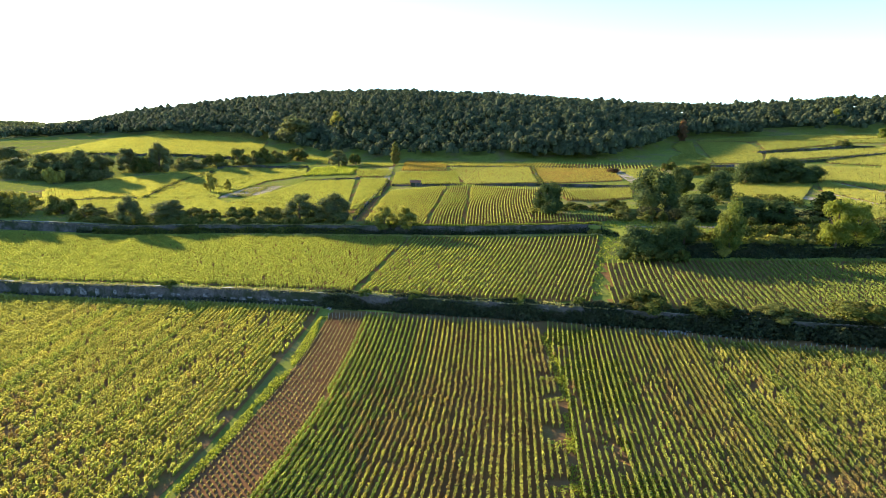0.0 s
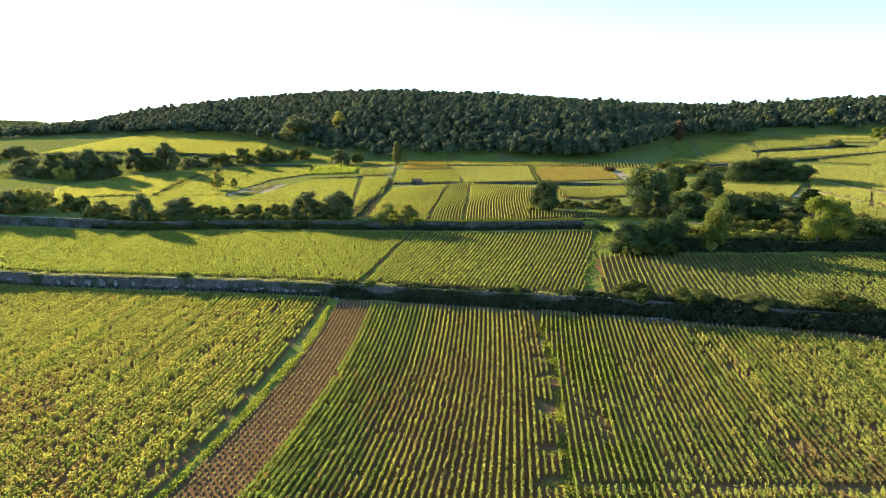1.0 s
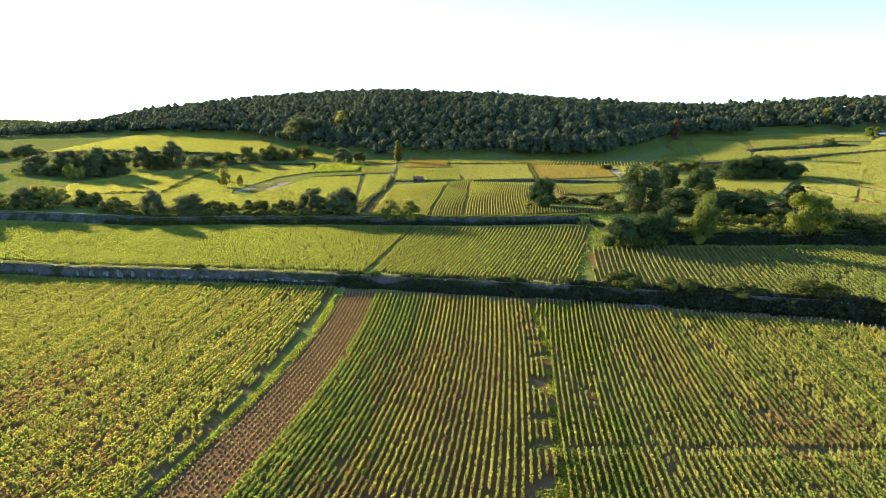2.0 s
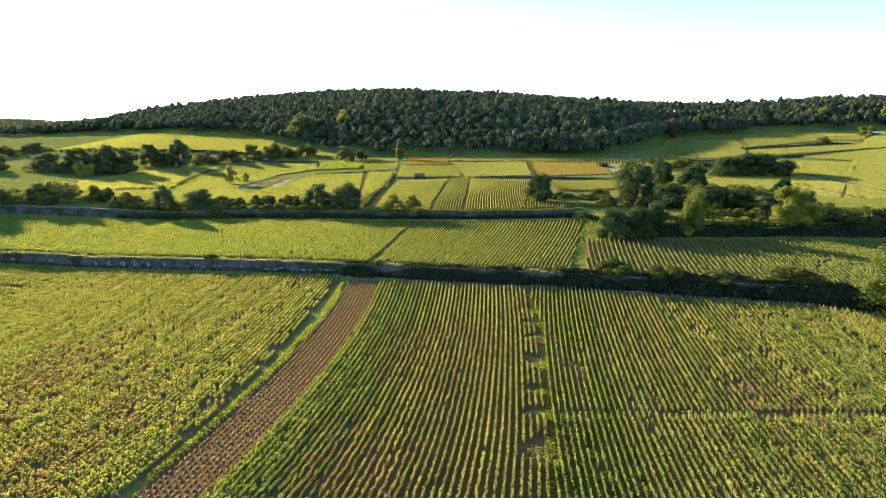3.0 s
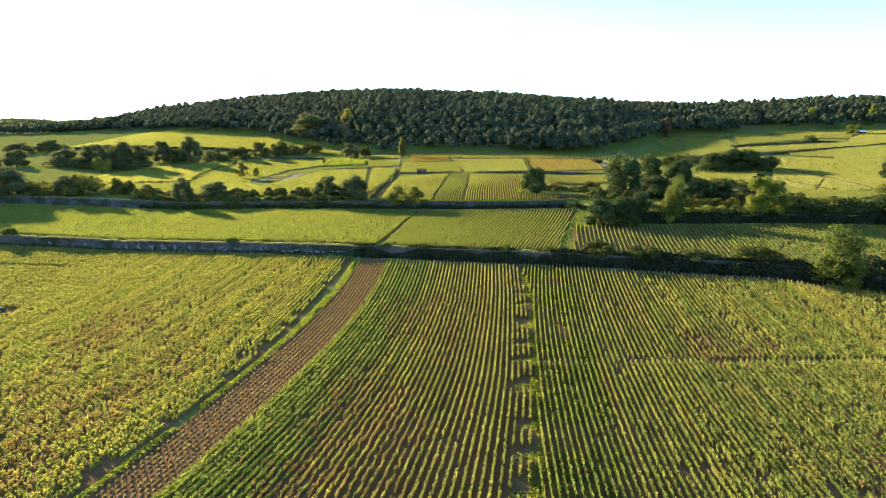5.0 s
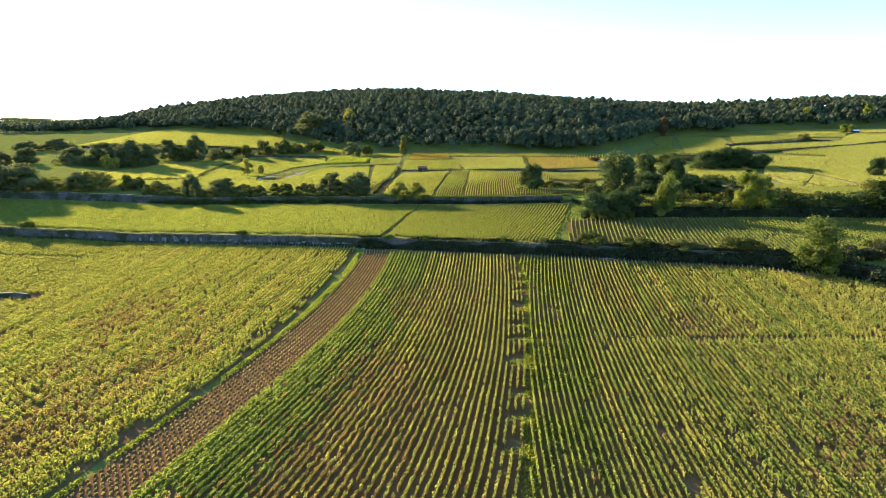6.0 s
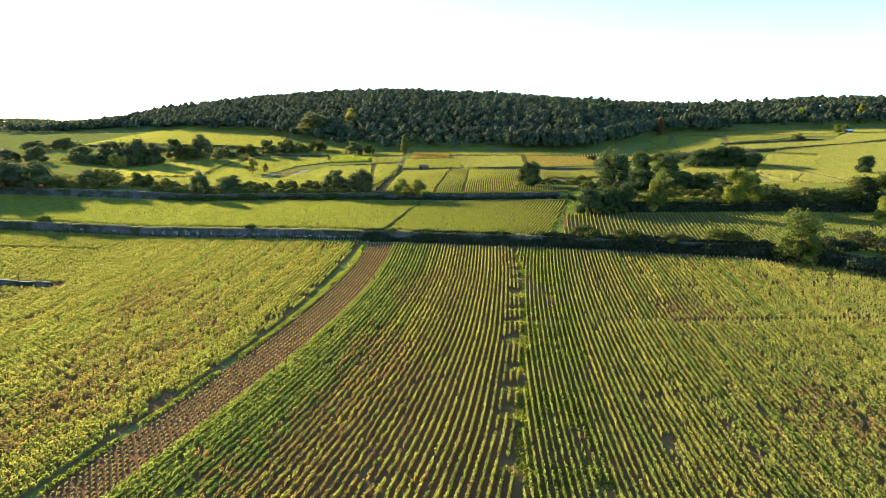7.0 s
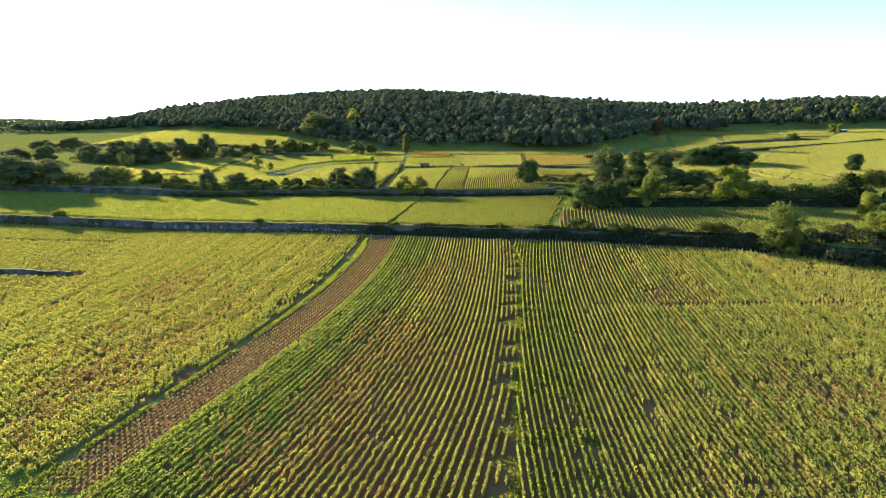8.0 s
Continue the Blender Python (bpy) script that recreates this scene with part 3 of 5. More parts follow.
def vineyard(poly, slope, mat, label, spacing=1.02, skip=None, fan=None, tall=1.3, fat=0.13):
    """A parcel of vine rows inside a polygon, rows running along x = slope * y; its soil lies under it."""
    p = np.array(poly, float)
    ya, yb = p[:, 1].min(), p[:, 1].max()
    xa, xb = p[:, 0].min() - abs(slope) * (yb - ya), p[:, 0].max() + abs(slope) * (yb - ya)
    dist = 0.5 * (ya + yb)
    gap, per, size = (spacing, 5, 0.27) if dist < 250 else (1.4, 3, 0.38) if dist < 345 else (1.9, 3, 0.5)
    along = 1.0 if dist < 250 else 1.3 if dist < 345 else 1.6
    r, s = np.meshgrid(np.arange(xa, xb, gap * math.sqrt(1 + np.max(slope) ** 2)), np.arange(ya, yb, along))
    lean = slope if fan is None else np.interp(r, *fan)
    x = (r + lean * (s - ya)).ravel()
    lean = (lean * np.ones(r.shape)).ravel()
    y = s.ravel() + rng.normal(0, 0.1, r.size)
    x = x + 0.7 * np.sin(y * 0.06 + ya)
    ok = inside(x, y, poly) & (rng.random(x.size) > 0.04)
    if skip:
        ok &= ~skip(x, y)
    x, y, lean = x[ok], y[ok], lean[ok]
    if len(x) < 10:
        return
    q = foliage(x, y, per, tall, fat * gap, size, 0.25, 0.1, lean, (0.54 if fan else 0.47) * along)
    tagged(new("vineyard", quads_mesh("vineyard", q, [mat])), label, "vineyard", "upper vineyards", "stuff")
    c = 2.0 if dist < 250 else 4.0
    gx, gy = np.meshgrid(np.arange(p[:, 0].min(), p[:, 0].max(), c), np.arange(ya, yb, c))
    gx, gy = gx.ravel(), gy.ravel()
    ok = inside(gx + 0.5 * c, gy + 0.5 * c, poly)
    gx, gy = gx[ok], gy[ok]
    q = np.stack([np.stack([gx + a, gy + b, height(gx + a, gy + b) + 0.1], -1) for a, b in ((0, 0), (c, 0), (c, c), (0, c))], 1)
    tagged(new("soil", quads_mesh("soil", q, [SOIL])), "brown weedy soil under vine rows", "soil", kind="structure")


def terrace_fields():
    """The band of vines between the two long walls."""
    near = lambda x: wall1(x) + 3.5
    far = lambda x: wall2(x) - 5.0
    xs = np.linspace(-240, -20.0, 40)
    seam = lambda y: -19.5 + 0.22 * (y - 136)
    left = [(float(x), float(near(x))) for x in xs] + [(float(seam(180) - 0.4), 181.0)] + [(float(x), float(far(x))) for x in np.linspace(-12, -240, 30)]
    vineyard(left, 0.2, VINE_DEEP, "broad band of green vines between two terrace walls")
    mid = [(float(x), float(near(x))) for x in np.linspace(-18.6, 32.5, 14)] + [(50.5, 177.5)] + [(float(x), float(far(x))) for x in np.linspace(49, -9, 14)]
    vineyard(mid, 0.32, VINE_DEEP, "vineyard of neat green rows between two terrace walls", fan=((-30, 33), (0.2, 0.34)), tall=1.1, fat=0.12)
    right = [(float(x), float(near(x))) for x in np.linspace(36.5, 90, 14)] + [(102.0, 99.0), (125.0, 93.0), (160.0, 84.0), (190.0, 90.0), (190.0, 124.0), (150.0, 136.0), (112.0, 143.0), (70.0, 147.0), (43.5, 148.5)]
    vineyard(right, 0.1, VINE_DEEP, "vineyard of slanting green rows below a wooded bank", 1.18, tall=1.0, fat=0.11, fan=((24, 45, 72, 120), (0.2, 0.25, 0.3, 0.33)))


def on_slope_path(x, y):
    return (np.abs(x - np.interp(y, (195, 226, 264), (175.1, 181.8, 182.1))) < 2.2) & (y < 264) | (np.abs(x - np.interp(y, (206, 238), (157.8, 159.5))) < 1.8) & (y < 240)


terrace_fields()
vineyard([(-26, 195), (-5, 189), (4, 288), (-23, 274)], 0.1, VINE_FAR, "sloping vineyard of green and yellow rows")
vineyard([(-4, 189), (8, 187), (15, 286), (6, 288)], 0.09, VINE_FAR, "upper vineyard of straight green rows")
vineyard([(9, 187), (30, 186), (46, 266), (16, 285)], 0.12, VINE_FAR, "upper vineyard of straight green rows")
vineyard([(30, 187), (59, 187), (60, 195), (35, 203)], 0.2, VINE_FAR, "narrow vineyard strip of bright green rows")
vineyard([(51, 227), (80, 237), (90, 268), (54, 266)], 0.2, VINE_FAR, "bright green vineyard below a stone wall")
vineyard([(-25, 302), (11, 296), (11, 348), (-26, 353)], 0.25, VINE_FAR, "far vineyard of green rows")
vineyard([(14, 295), (50, 292), (55, 352), (7, 365)], -0.15, VINE_FAR, "far vineyard of pale green rows")
vineyard([(53, 292), (94, 293), (98, 335), (58, 351)], -0.2, VINE_GOLD, "far vineyard turning golden brown")
vineyard([(-23, 360), (5, 353), (4, 395), (-23, 409)], 0.2, VINE_GOLD, "small vineyard turning yellow")
vineyard([(6, 374), (122, 322), (126, 346), (-2, 400)], 0.3, VINE_FAR, "thin far vineyard under the wood")
vineyard([(101, 296), (121, 311), (124, 326), (103, 332)], -0.2, VINE_FAR, "bright far vineyard beside a chalk track")
vineyard([(-34, 215), (-26, 258), (-29, 326), (-44, 330)], 0.25, VINE_FAR, "small vineyard of green rows beside a path")
vineyard([(-48, 340), (-28, 335), (-29, 367), (-53, 373)], 0.15, VINE_FAR, "small vineyard of green rows")
vineyard([(-52, 384), (-30, 381), (-31, 399), (-53, 405)], 0.15, VINE_FAR, "small vineyard in the shade of the wood")
vineyard([(-171, 247), (-136, 264), (-144, 374), (-159, 366), (-186, 332), (-192, 282)], 0.5, VINE_FAR, "broad yellow-green vineyard between hedges")
vineyard([(-135, 264), (-103, 267), (-104, 282), (-100, 334), (-81, 353), (-88, 390), (-143, 391)], 0.5, VINE_FAR, "yellow-green vineyard on a gentle rise")
vineyard([(-91, 250), (-36, 223), (-47, 326), (-74, 328), (-83, 276)], 0.3, VINE_FAR, "yellow-green vineyard beside rough ground")
vineyard([(-304, 439), (-237, 433), (-188, 436), (-138, 429), (-156, 553), (-258, 565), (-292, 529)], 0.6, VINE_FAR, "high vineyard on the hill shoulder")
vineyard([(-118, 442), (-77, 405), (-83, 439), (-127, 476)], 0.3, VINE_FAR, "small vineyard rows before the wood")
vineyard([(164, 343), (187, 336), (220, 395), (236, 448), (207, 469)], -0.5, VINE_FAR, "vineyard of green rows climbing to the wood")
vineyard([(222, 394), (297, 423), (319, 415), (341, 444), (245, 449)], 0.3, VINE_FAR, "long green vineyard strip under the wood")
vineyard([(147, 184), (178, 190), (215, 215), (300, 300), (380, 375), (400, 420), (345, 440), (319, 415), (299, 389), (270, 351), (229, 299)], 0.2, VINE_FAR, "broad green vineyard beyond a lone tree", skip=on_slope_path)
vineyard([(91, 91), (86.4, 60), (82.6, 20), (81, -30), (150, -30), (165, 30), (150, 50), (118, 69), (104, 78)], 0.1, VINE, "vineyard of yellowing green rows below brambles", 1.06)
vineyard([(191, 340), (209, 346), (278, 361), (299, 389), (270, 384), (212, 376)], 0.3, VINE_FAR, "long green vineyard strip")
vineyard([(221, 326), (239, 309), (270, 351), (226, 341)], 0.3, VINE_FAR, "broad green vineyard")
vineyard([(157, 233), (146, 186), (232, 299), (209, 315), (175, 265)], 0.2, VINE_FAR, "broad green vineyard crossed by a path", skip=on_slope_path)
vineyard([(120, 232), (137, 216), (168, 258), (146, 278), (127, 252)], 0.2, VINE_FAR, "green vineyard beside tall trees")
vineyard([(126, 328), (149, 322), (169, 358), (175, 402), (154, 382)], -0.3, VINE_FAR, "yellow-green vineyard at the foot of the wood")


vineyard([(240, 452), (341, 448), (392, 444), (396, 476), (300, 492), (216, 482), (210, 472)], 0.3, VINE_FAR, "green vineyard along the foot of the wood")
vineyard([(165, 370), (203, 468), (196, 474), (176, 440), (168, 405)], -0.4, VINE_FAR, "narrow vineyard strip at the foot of the wood")


vineyard([(-158, 229), (-100, 219), (-60, 214), (-40, 212), (-37, 221), (-91, 248), (-103, 265), (-134, 261), (-168, 246)], 0.4, VINE_FAR, "yellow-green vineyard behind a wild hedge")


# -- trees --
def crown_points(n, lobes, spread, bottom, top, lobe_r, mass=0.68):
    """Leaf places on the shells of many overlapping lobes, with the ways in which they face."""
    z = np.linspace(bottom + lobe_r * 0.55, top - lobe_r * 0.75, lobes)
    f = (z - bottom) / (top - bottom)
    reach = (spread - lobe_r * 0.75) * np.interp(f, (0.0, 0.25, 0.55, 0.8, 1.0), (0.8, 1.0, 0.85, 0.5, 0.12))
    a = np.arange(lobes) * 2.4 + rng.normal(0, 0.35, lobes)
    d0 = reach * np.sqrt(rng.uniform(0.25, 1.0, lobes)) * np.where(rng.random(lobes) < 0.3, 1.18, 1.0)
    z = np.clip(z + rng.normal(0, 0.45 * lobe_r, lobes), bottom + 0.5 * lobe_r, top - 0.4 * lobe_r)
    c = np.stack([d0 * np.cos(a), d0 * np.sin(a), z], -1)
    r = lobe_r * rng.uniform(0.42, 1.3, lobes)
    k = rng.integers(0, lobes, n)
    d = rng.normal(size=(n, 3))
    d /= np.linalg.norm(d, axis=1, keepdims=True)
    d[:, 2] = np.where(rng.random(n) < 0.5, np.abs(d[:, 2]), d[:, 2])
    far_out = np.where(rng.random(n) < 0.1, rng.uniform(1.0, 1.3, n), rng.uniform(0.7, 1.08, n))
    p = c[k] + d * (r[k] * far_out)[:, None]
    ok = p[:, 2] > bottom * 0.6
    return p[ok], d[ok], blobs(LOBE_FORM, c, (mass * r)[:, None] * np.ones((1, 3)), 0.16)


def trunk_parts(top_h, rad, reach, limbs):
    pts = [(0, 0, -0.3), (0.05, 0.02, top_h * 0.3), (-0.04, 0.08, top_h * 0.65), (0.06, 0.0, top_h)]
    trunk = tube(pts, [rad * 1.35, rad, rad * 0.8, rad * 0.35])
    out = []
    for k in range(limbs):
        a = 2 * math.pi * (k + 0.3 * random.random()) / limbs
        z0 = top_h * (0.4 + 0.45 * k / limbs)
        e = (math.cos(a) * reach, math.sin(a) * reach, z0 + reach * random.uniform(0.5, 1.0))
        m = (e[0] * 0.45, e[1] * 0.45, z0 + (e[2] - z0) * 0.35)
        out.append(tube([(0, 0, z0), m, e], [rad * 0.5, rad * 0.34, rad * 0.1], 5))
    return trunk, out


def make_tree(name, mat, leaves, lobes, spread, bottom, top, lobe_r, size, rad, limbs=6, flat=0.0):
    """A ten metre tree: trunk, limbs and a crown of separate leaf clusters."""
    ob = new(name)
    trunk, arms = trunk_parts(top * 0.72, rad, spread * 0.62, limbs)
    t = child("trunk", solid("trunk", *trunk, [BARK], True), ob)
    for v, f in arms:
        child("limb", solid("limb", v, f, [BARK], True), t)
    pts, ways, mass = crown_points(leaves, lobes, spread, bottom, top, lobe_r, 0.62 if mat is PALE else 0.5 if mat in (ASH, LIME) else 0.7)
    child("crown", lump_mesh("crown", leaf_quads(pts, rng.uniform(0.6, 1.3, len(pts)) * size, flat, 1.35, ways), mass, LOBE_FORM, [mat]), ob)
    return ob


def make_column(name, mat, leaves, w, size):
    """A slim upright tree whose leaves hug the stem from the ground up."""
    ob = new(name)
    v, f = tube([(0, 0, -0.3), (0, 0, 4), (0, 0, 9.4)], [0.22, 0.16, 0.03])
    child("trunk", solid("trunk", v, f, [BARK], True), ob)
    z = rng.uniform(0.6, 10, leaves)
    r = w * np.interp(z, (0.6, 2, 5, 8.5, 10), (0.5, 0.85, 1.0, 0.6, 0.08)) * np.sqrt(rng.uniform(0.25, 1, leaves)) * (1 + 0.25 * np.sin(z * 3))
    a = rng.uniform(0, 2 * math.pi, leaves)
    child("crown", quads_mesh("crown", leaf_quads(np.stack([r * np.cos(a), r * np.sin(a), z], -1), size), [mat]), ob)
    return ob


def make_cedar(name, mat, leaves, size):
    """A dark conifer with level tiers of branches."""
    ob = new(name)
    v, f = tube([(0, 0, -0.3), (0, 0, 5), (0, 0, 9.6)], [0.34, 0.22, 0.04])
    child("trunk", solid("trunk", v, f, [BARK], True), ob)
    tier = rng.integers(0, 9, leaves)
    zt = 1.6 + tier * 0.95
    reach = np.interp(zt, (1.5, 4, 9.5), (4.6, 4.4, 0.8))
    arm = rng.integers(0, 7, leaves) * 0.9 + tier * 0.4 + rng.normal(0, 0.16, leaves)
    d = np.sqrt(rng.uniform(0.02, 1, leaves)) * reach * (0.8 + 0.3 * np.sin(arm * 5.3 + tier))
    p = np.stack([d * np.cos(arm), d * np.sin(arm), zt - 0.06 * d + rng.normal(0, 0.18, leaves)], -1)
    child("crown", quads_mesh("crown", leaf_quads(p, size, 0.8), [mat]), ob)
    return ob


def make_shrub(name, mat, leaves, lobes, size, lobe_r=1.5):
    """A ten metre wide, five metre high bush with several stems."""
    ob = new(name)
    for k in range(4):
        a = k * 1.6
        v, f = tube([(0.2 * math.cos(a), 0.2 * math.sin(a), -0.2), (1.2 * math.cos(a), 1.2 * math.sin(a), 1.4), (2.4 * math.cos(a), 2.2 * math.sin(a), 3.2)], [0.16, 0.1, 0.03], 5)
        child("stem", solid("stem", v, f, [BARK], True), ob)
    pts, ways, mass = crown_points(leaves, lobes, 5.2, 0.1, 5.2, lobe_r)
    child("foliage", lump_mesh("foliage", leaf_quads(pts, rng.uniform(0.6, 1.3, len(pts)) * size, 0, 1.35, ways), mass, LOBE_FORM, [mat]), ob)
    return ob


rng = np.random.default_rng(23)
KINDS = {
    "oak": [make_tree("oak_tree", OAK, 6500, 19, 5.4, 0.5, 10.4, 2.1, 0.42, 0.32), make_tree("oak_tree", OAK, 6500, 15, 5.3, 0.4, 10.3, 2.3, 0.42, 0.32), make_tree("oak_tree", OAK, 6500, 23, 5.4, 0.5, 10.3, 1.8, 0.42, 0.32)],
    "hazy": [make_tree("field_tree", HAZY, 5500, 21, 5.4, 0.5, 10.4, 1.9, 0.42, 0.3), make_tree("field_tree", HAZY, 5500, 16, 5.3, 0.4, 10.3, 2.2, 0.42, 0.3), make_tree("field_tree", HAZY, 5500, 26, 5.4, 0.5, 10.3, 1.6, 0.42, 0.3)],
    "ash": [make_tree("ash_tree", ASH, 7500, 22, 5.2, 0.4, 10.4, 1.9, 0.37, 0.26), make_tree("ash_tree", ASH, 7500, 18, 5.2, 0.4, 10.4, 2.1, 0.37, 0.26)],
    "lime": [make_tree("lime_tree", LIME, 7500, 20, 5.2, 0.4, 10.4, 1.7, 0.36, 0.26)],
    "aspen": [make_column("aspen_tree", LIME, 2600, 2.2, 0.5)],
    "pale": [make_tree("pale_tree", PALE, 3600, 26, 4.9, 1.6, 10.0, 1.3, 0.42, 0.2)],
    "cedar": [make_cedar("conifer", CONIFER, 4200, 0.5)],
    "rust": [make_column("dying_conifer", RUST, 2200, 2.4, 0.55)],
    "poplar": [make_column("poplar_tree", SHRUB2, 2600, 2.2, 0.5)],
    "shrub": [make_shrub("shrub", SHRUB, 4200, 22, 0.42, 1.3), make_shrub("shrub", SHRUB, 3600, 11, 0.42, 1.7), make_shrub("shrub", SHRUB2, 4200, 15, 0.42), make_shrub("shrub", SHRUB, 3600, 9, 0.42, 1.9), make_shrub("shrub", SHRUB2, 3600, 26, 0.42, 1.1)],
    "bright": [make_shrub("bright_shrub", ASH, 3600, 16, 0.42)],
    "gold": [make_shrub("golden_shrub", PALE, 3000, 16, 0.42)],
}
USED = {}
TREE_LABELS = {
    "oak": ("dark green broadleaf tree standing among vineyards", "tree"), "hazy": ("broadleaf tree with pale haze put into its grey-green leaves", "tree"), "ash": ("sunlit yellow-green broadleaf tree with a dense crown", "tree"),
    "pale": ("pale yellow-green tree with a thin open crown", "tree"), "cedar": ("dark conifer with level spreading branches", "conifer"),
    "rust": ("reddish brown dying conifer at the wood's edge", "conifer"), "poplar": ("slim upright poplar rising over the fields", "tree"),
    "shrub": ("dull green bushy shrub on a field edge", "shrub"), "bright": ("bright green leafy bush on a terrace edge", "shrub"),
    "lime": ("bright yellow-green tree catching the low sun", "tree"), "aspen": ("slim pale green tree before the dark wood", "tree"),
    "gold": ("golden yellow bush at the foot of trees", "shrub"),
}


def plant(kind, x, y, h, w, label="", dz=0.0):
    """Stands a tree or bush of that height and width on the ground."""
    forms = KINDS[kind]
    i = USED.get(kind, 0)
    USED[kind] = i + 1
    form = forms[i % len(forms)]
    tall = 5.0 if kind in ("shrub", "bright", "gold") else 10.0
    across = 4.4 if kind in ("poplar", "rust", "aspen") else 9.2 if kind == "cedar" else 10.0
    m = Matrix.Translation((x, y, float(height(x, y)) + dz)) @ Matrix.Rotation(1.7 * i + 0.4, 4, "Z") @ Matrix.Diagonal((w / across, w / across, h / tall, 1))
    ob = form if i < len(forms) else copy_thing(form, m)
    ob.matrix_basis = m
    return tagged(ob, label or TREE_LABELS[kind][0], TREE_LABELS[kind][1], "shrubs" if tall == 5.0 else "field trees")


plant("oak", 53.5, 151, 8.4, 10)
plant("oak", 61, 151.5, 9.2, 10.5)
plant("shrub", 56, 149.2, 3.6, 9)
plant("shrub", 63, 149, 3.2, 8)
plant("oak", 67, 154, 7.5, 8.5)
plant("ash", 78, 151, 13.4, 9)
plant("lime", 105, 148.8, 11.8, 9.5)
plant("lime", 110.5, 149, 10.4, 9)
plant("oak", 76, 200, 14.4, 16.9)
plant("oak", 103, 244, 11.2, 11.1)
plant("oak", 83, 184, 8.5, 13.2)
plant("oak", 112, 230, 9.9, 14.1)
plant("cedar", 121, 178, 9.6, 14.5)
plant("oak", 98, 179, 7.7, 10.7)
plant("oak", 105, 175, 7, 10.5)
plant("oak", 145, 272, 9.3, 11.8)
plant("oak", 155, 270, 11.3, 14.9)
plant("oak", 164, 268, 10.7, 15.8)
plant("oak", 175, 271, 6.9, 11.7)
plant("shrub", 276, 398, 4.9, 11.6)
plant("shrub", 138, 307, 4.8, 12)
plant("shrub", 149, 308, 3, 10.9)
plant("shrub", 130, 327, 3.5, 9.6)
plant("oak", 204, 222, 8.3, 9)
plant("cedar", 146, 141, 9.8, 11.6)
plant("shrub", 175, 167, 5.9, 11.5)
plant("lime", 139.5, 122, 8.2, 6.6)
plant("lime", 118, 88, 8.1, 11.7)
plant("ash", 93.5, 90, 12.2, 13)
plant("poplar", -29, 392, 15.4, 6.1)
plant("aspen", 400, 505, 18.5, 9)
plant("lime", 341, 449, 7.2, 8, "round light green tree beside a small hut")
plant("ash", 350, 452, 6.6, 7, "round light green tree beside a small hut")
plant("rust", 197, 473, 17.9, 6.6)
plant("lime", 352, 520, 12.8, 8, "pale yellow-green tree before the dark wood")
plant("oak", 39, 203, 10, 11.2)
plant("pale", -18, 191, 8.8, 9.2)
plant("pale", -11, 190, 8.8, 8.4)
plant("hazy", -112, 208, 9.2, 9.5)
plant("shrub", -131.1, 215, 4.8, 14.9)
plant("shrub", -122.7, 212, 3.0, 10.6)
plant("hazy", -100.7, 214, 7.0, 14.1)
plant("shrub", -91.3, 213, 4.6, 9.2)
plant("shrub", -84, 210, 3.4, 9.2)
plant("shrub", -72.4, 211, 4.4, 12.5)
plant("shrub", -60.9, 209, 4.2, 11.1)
plant("hazy", -49.9, 205, 8.8, 12.2)
plant("hazy", -37.5, 203, 8.5, 13.3)
plant("shrub", -107, 214, 2.5, 8.5)
plant("shrub", -44.1, 206, 2.6, 10.2)
plant("pale", -168, 225, 7.7, 11.1)
plant("pale", -164, 231, 5.7, 12.7)
plant("shrub", -147, 224, 5.8, 11)
plant("gold", -205, 309, 7.5, 10.2)
plant("hazy", -244, 336, 9.7, 19.6)
plant("hazy", -219, 326, 13.8, 20.3)
plant("hazy", -201, 324, 15, 18.9)
plant("hazy", -192, 331, 13.4, 16.1)
plant("hazy", -194, 365, 13.3, 16.3)
plant("hazy", -176, 368, 15.9, 15.7)
plant("shrub", -183, 362, 9, 14.1)
plant("shrub", -167, 385, 6.6, 18.7)
plant("shrub", -151, 392, 7.5, 15.2)
plant("shrub", -137, 403, 10.8, 17.2)
plant("shrub", -127, 416, 8.7, 16.1)
plant("hazy", -121, 499, 19.8, 30.8)
plant("pale", -86, 499, 14.6, 14.5)
plant("hazy", -68, 397, 9.9, 13.1)
plant("shrub", -57, 400, 6.9, 8.5)
plant("pale", -114, 289, 9.6, 7.4)
plant("pale", -109, 299, 5.8, 4.7)
plant("shrub", -116, 419, 7.2, 16.3)
plant("shrub", -105, 433, 7.5, 16.8)
plant("hazy", -203.7, 209, 12.2, 21.2)
plant("hazy", -190.7, 213, 11.4, 20.1)
plant("hazy", -215.4, 208, 13, 16.4)
plant("lime", -182, 218, 5.4, 14.2)
plant("hazy", -169, 219, 7.2, 12.3)
plant("pale", -160, 220, 8, 11)
plant("shrub", -146, 223, 5.1, 11.3)
plant("hazy", -329, 415, 7.3, 20.4)
plant("hazy", -309, 419, 8.3, 20.6)
plant("hazy", -284, 319, 8.5, 22.4)
plant("hazy", -267, 325, 10.1, 15.2)
plant("hazy", -228, 354, 11.2, 20.4)


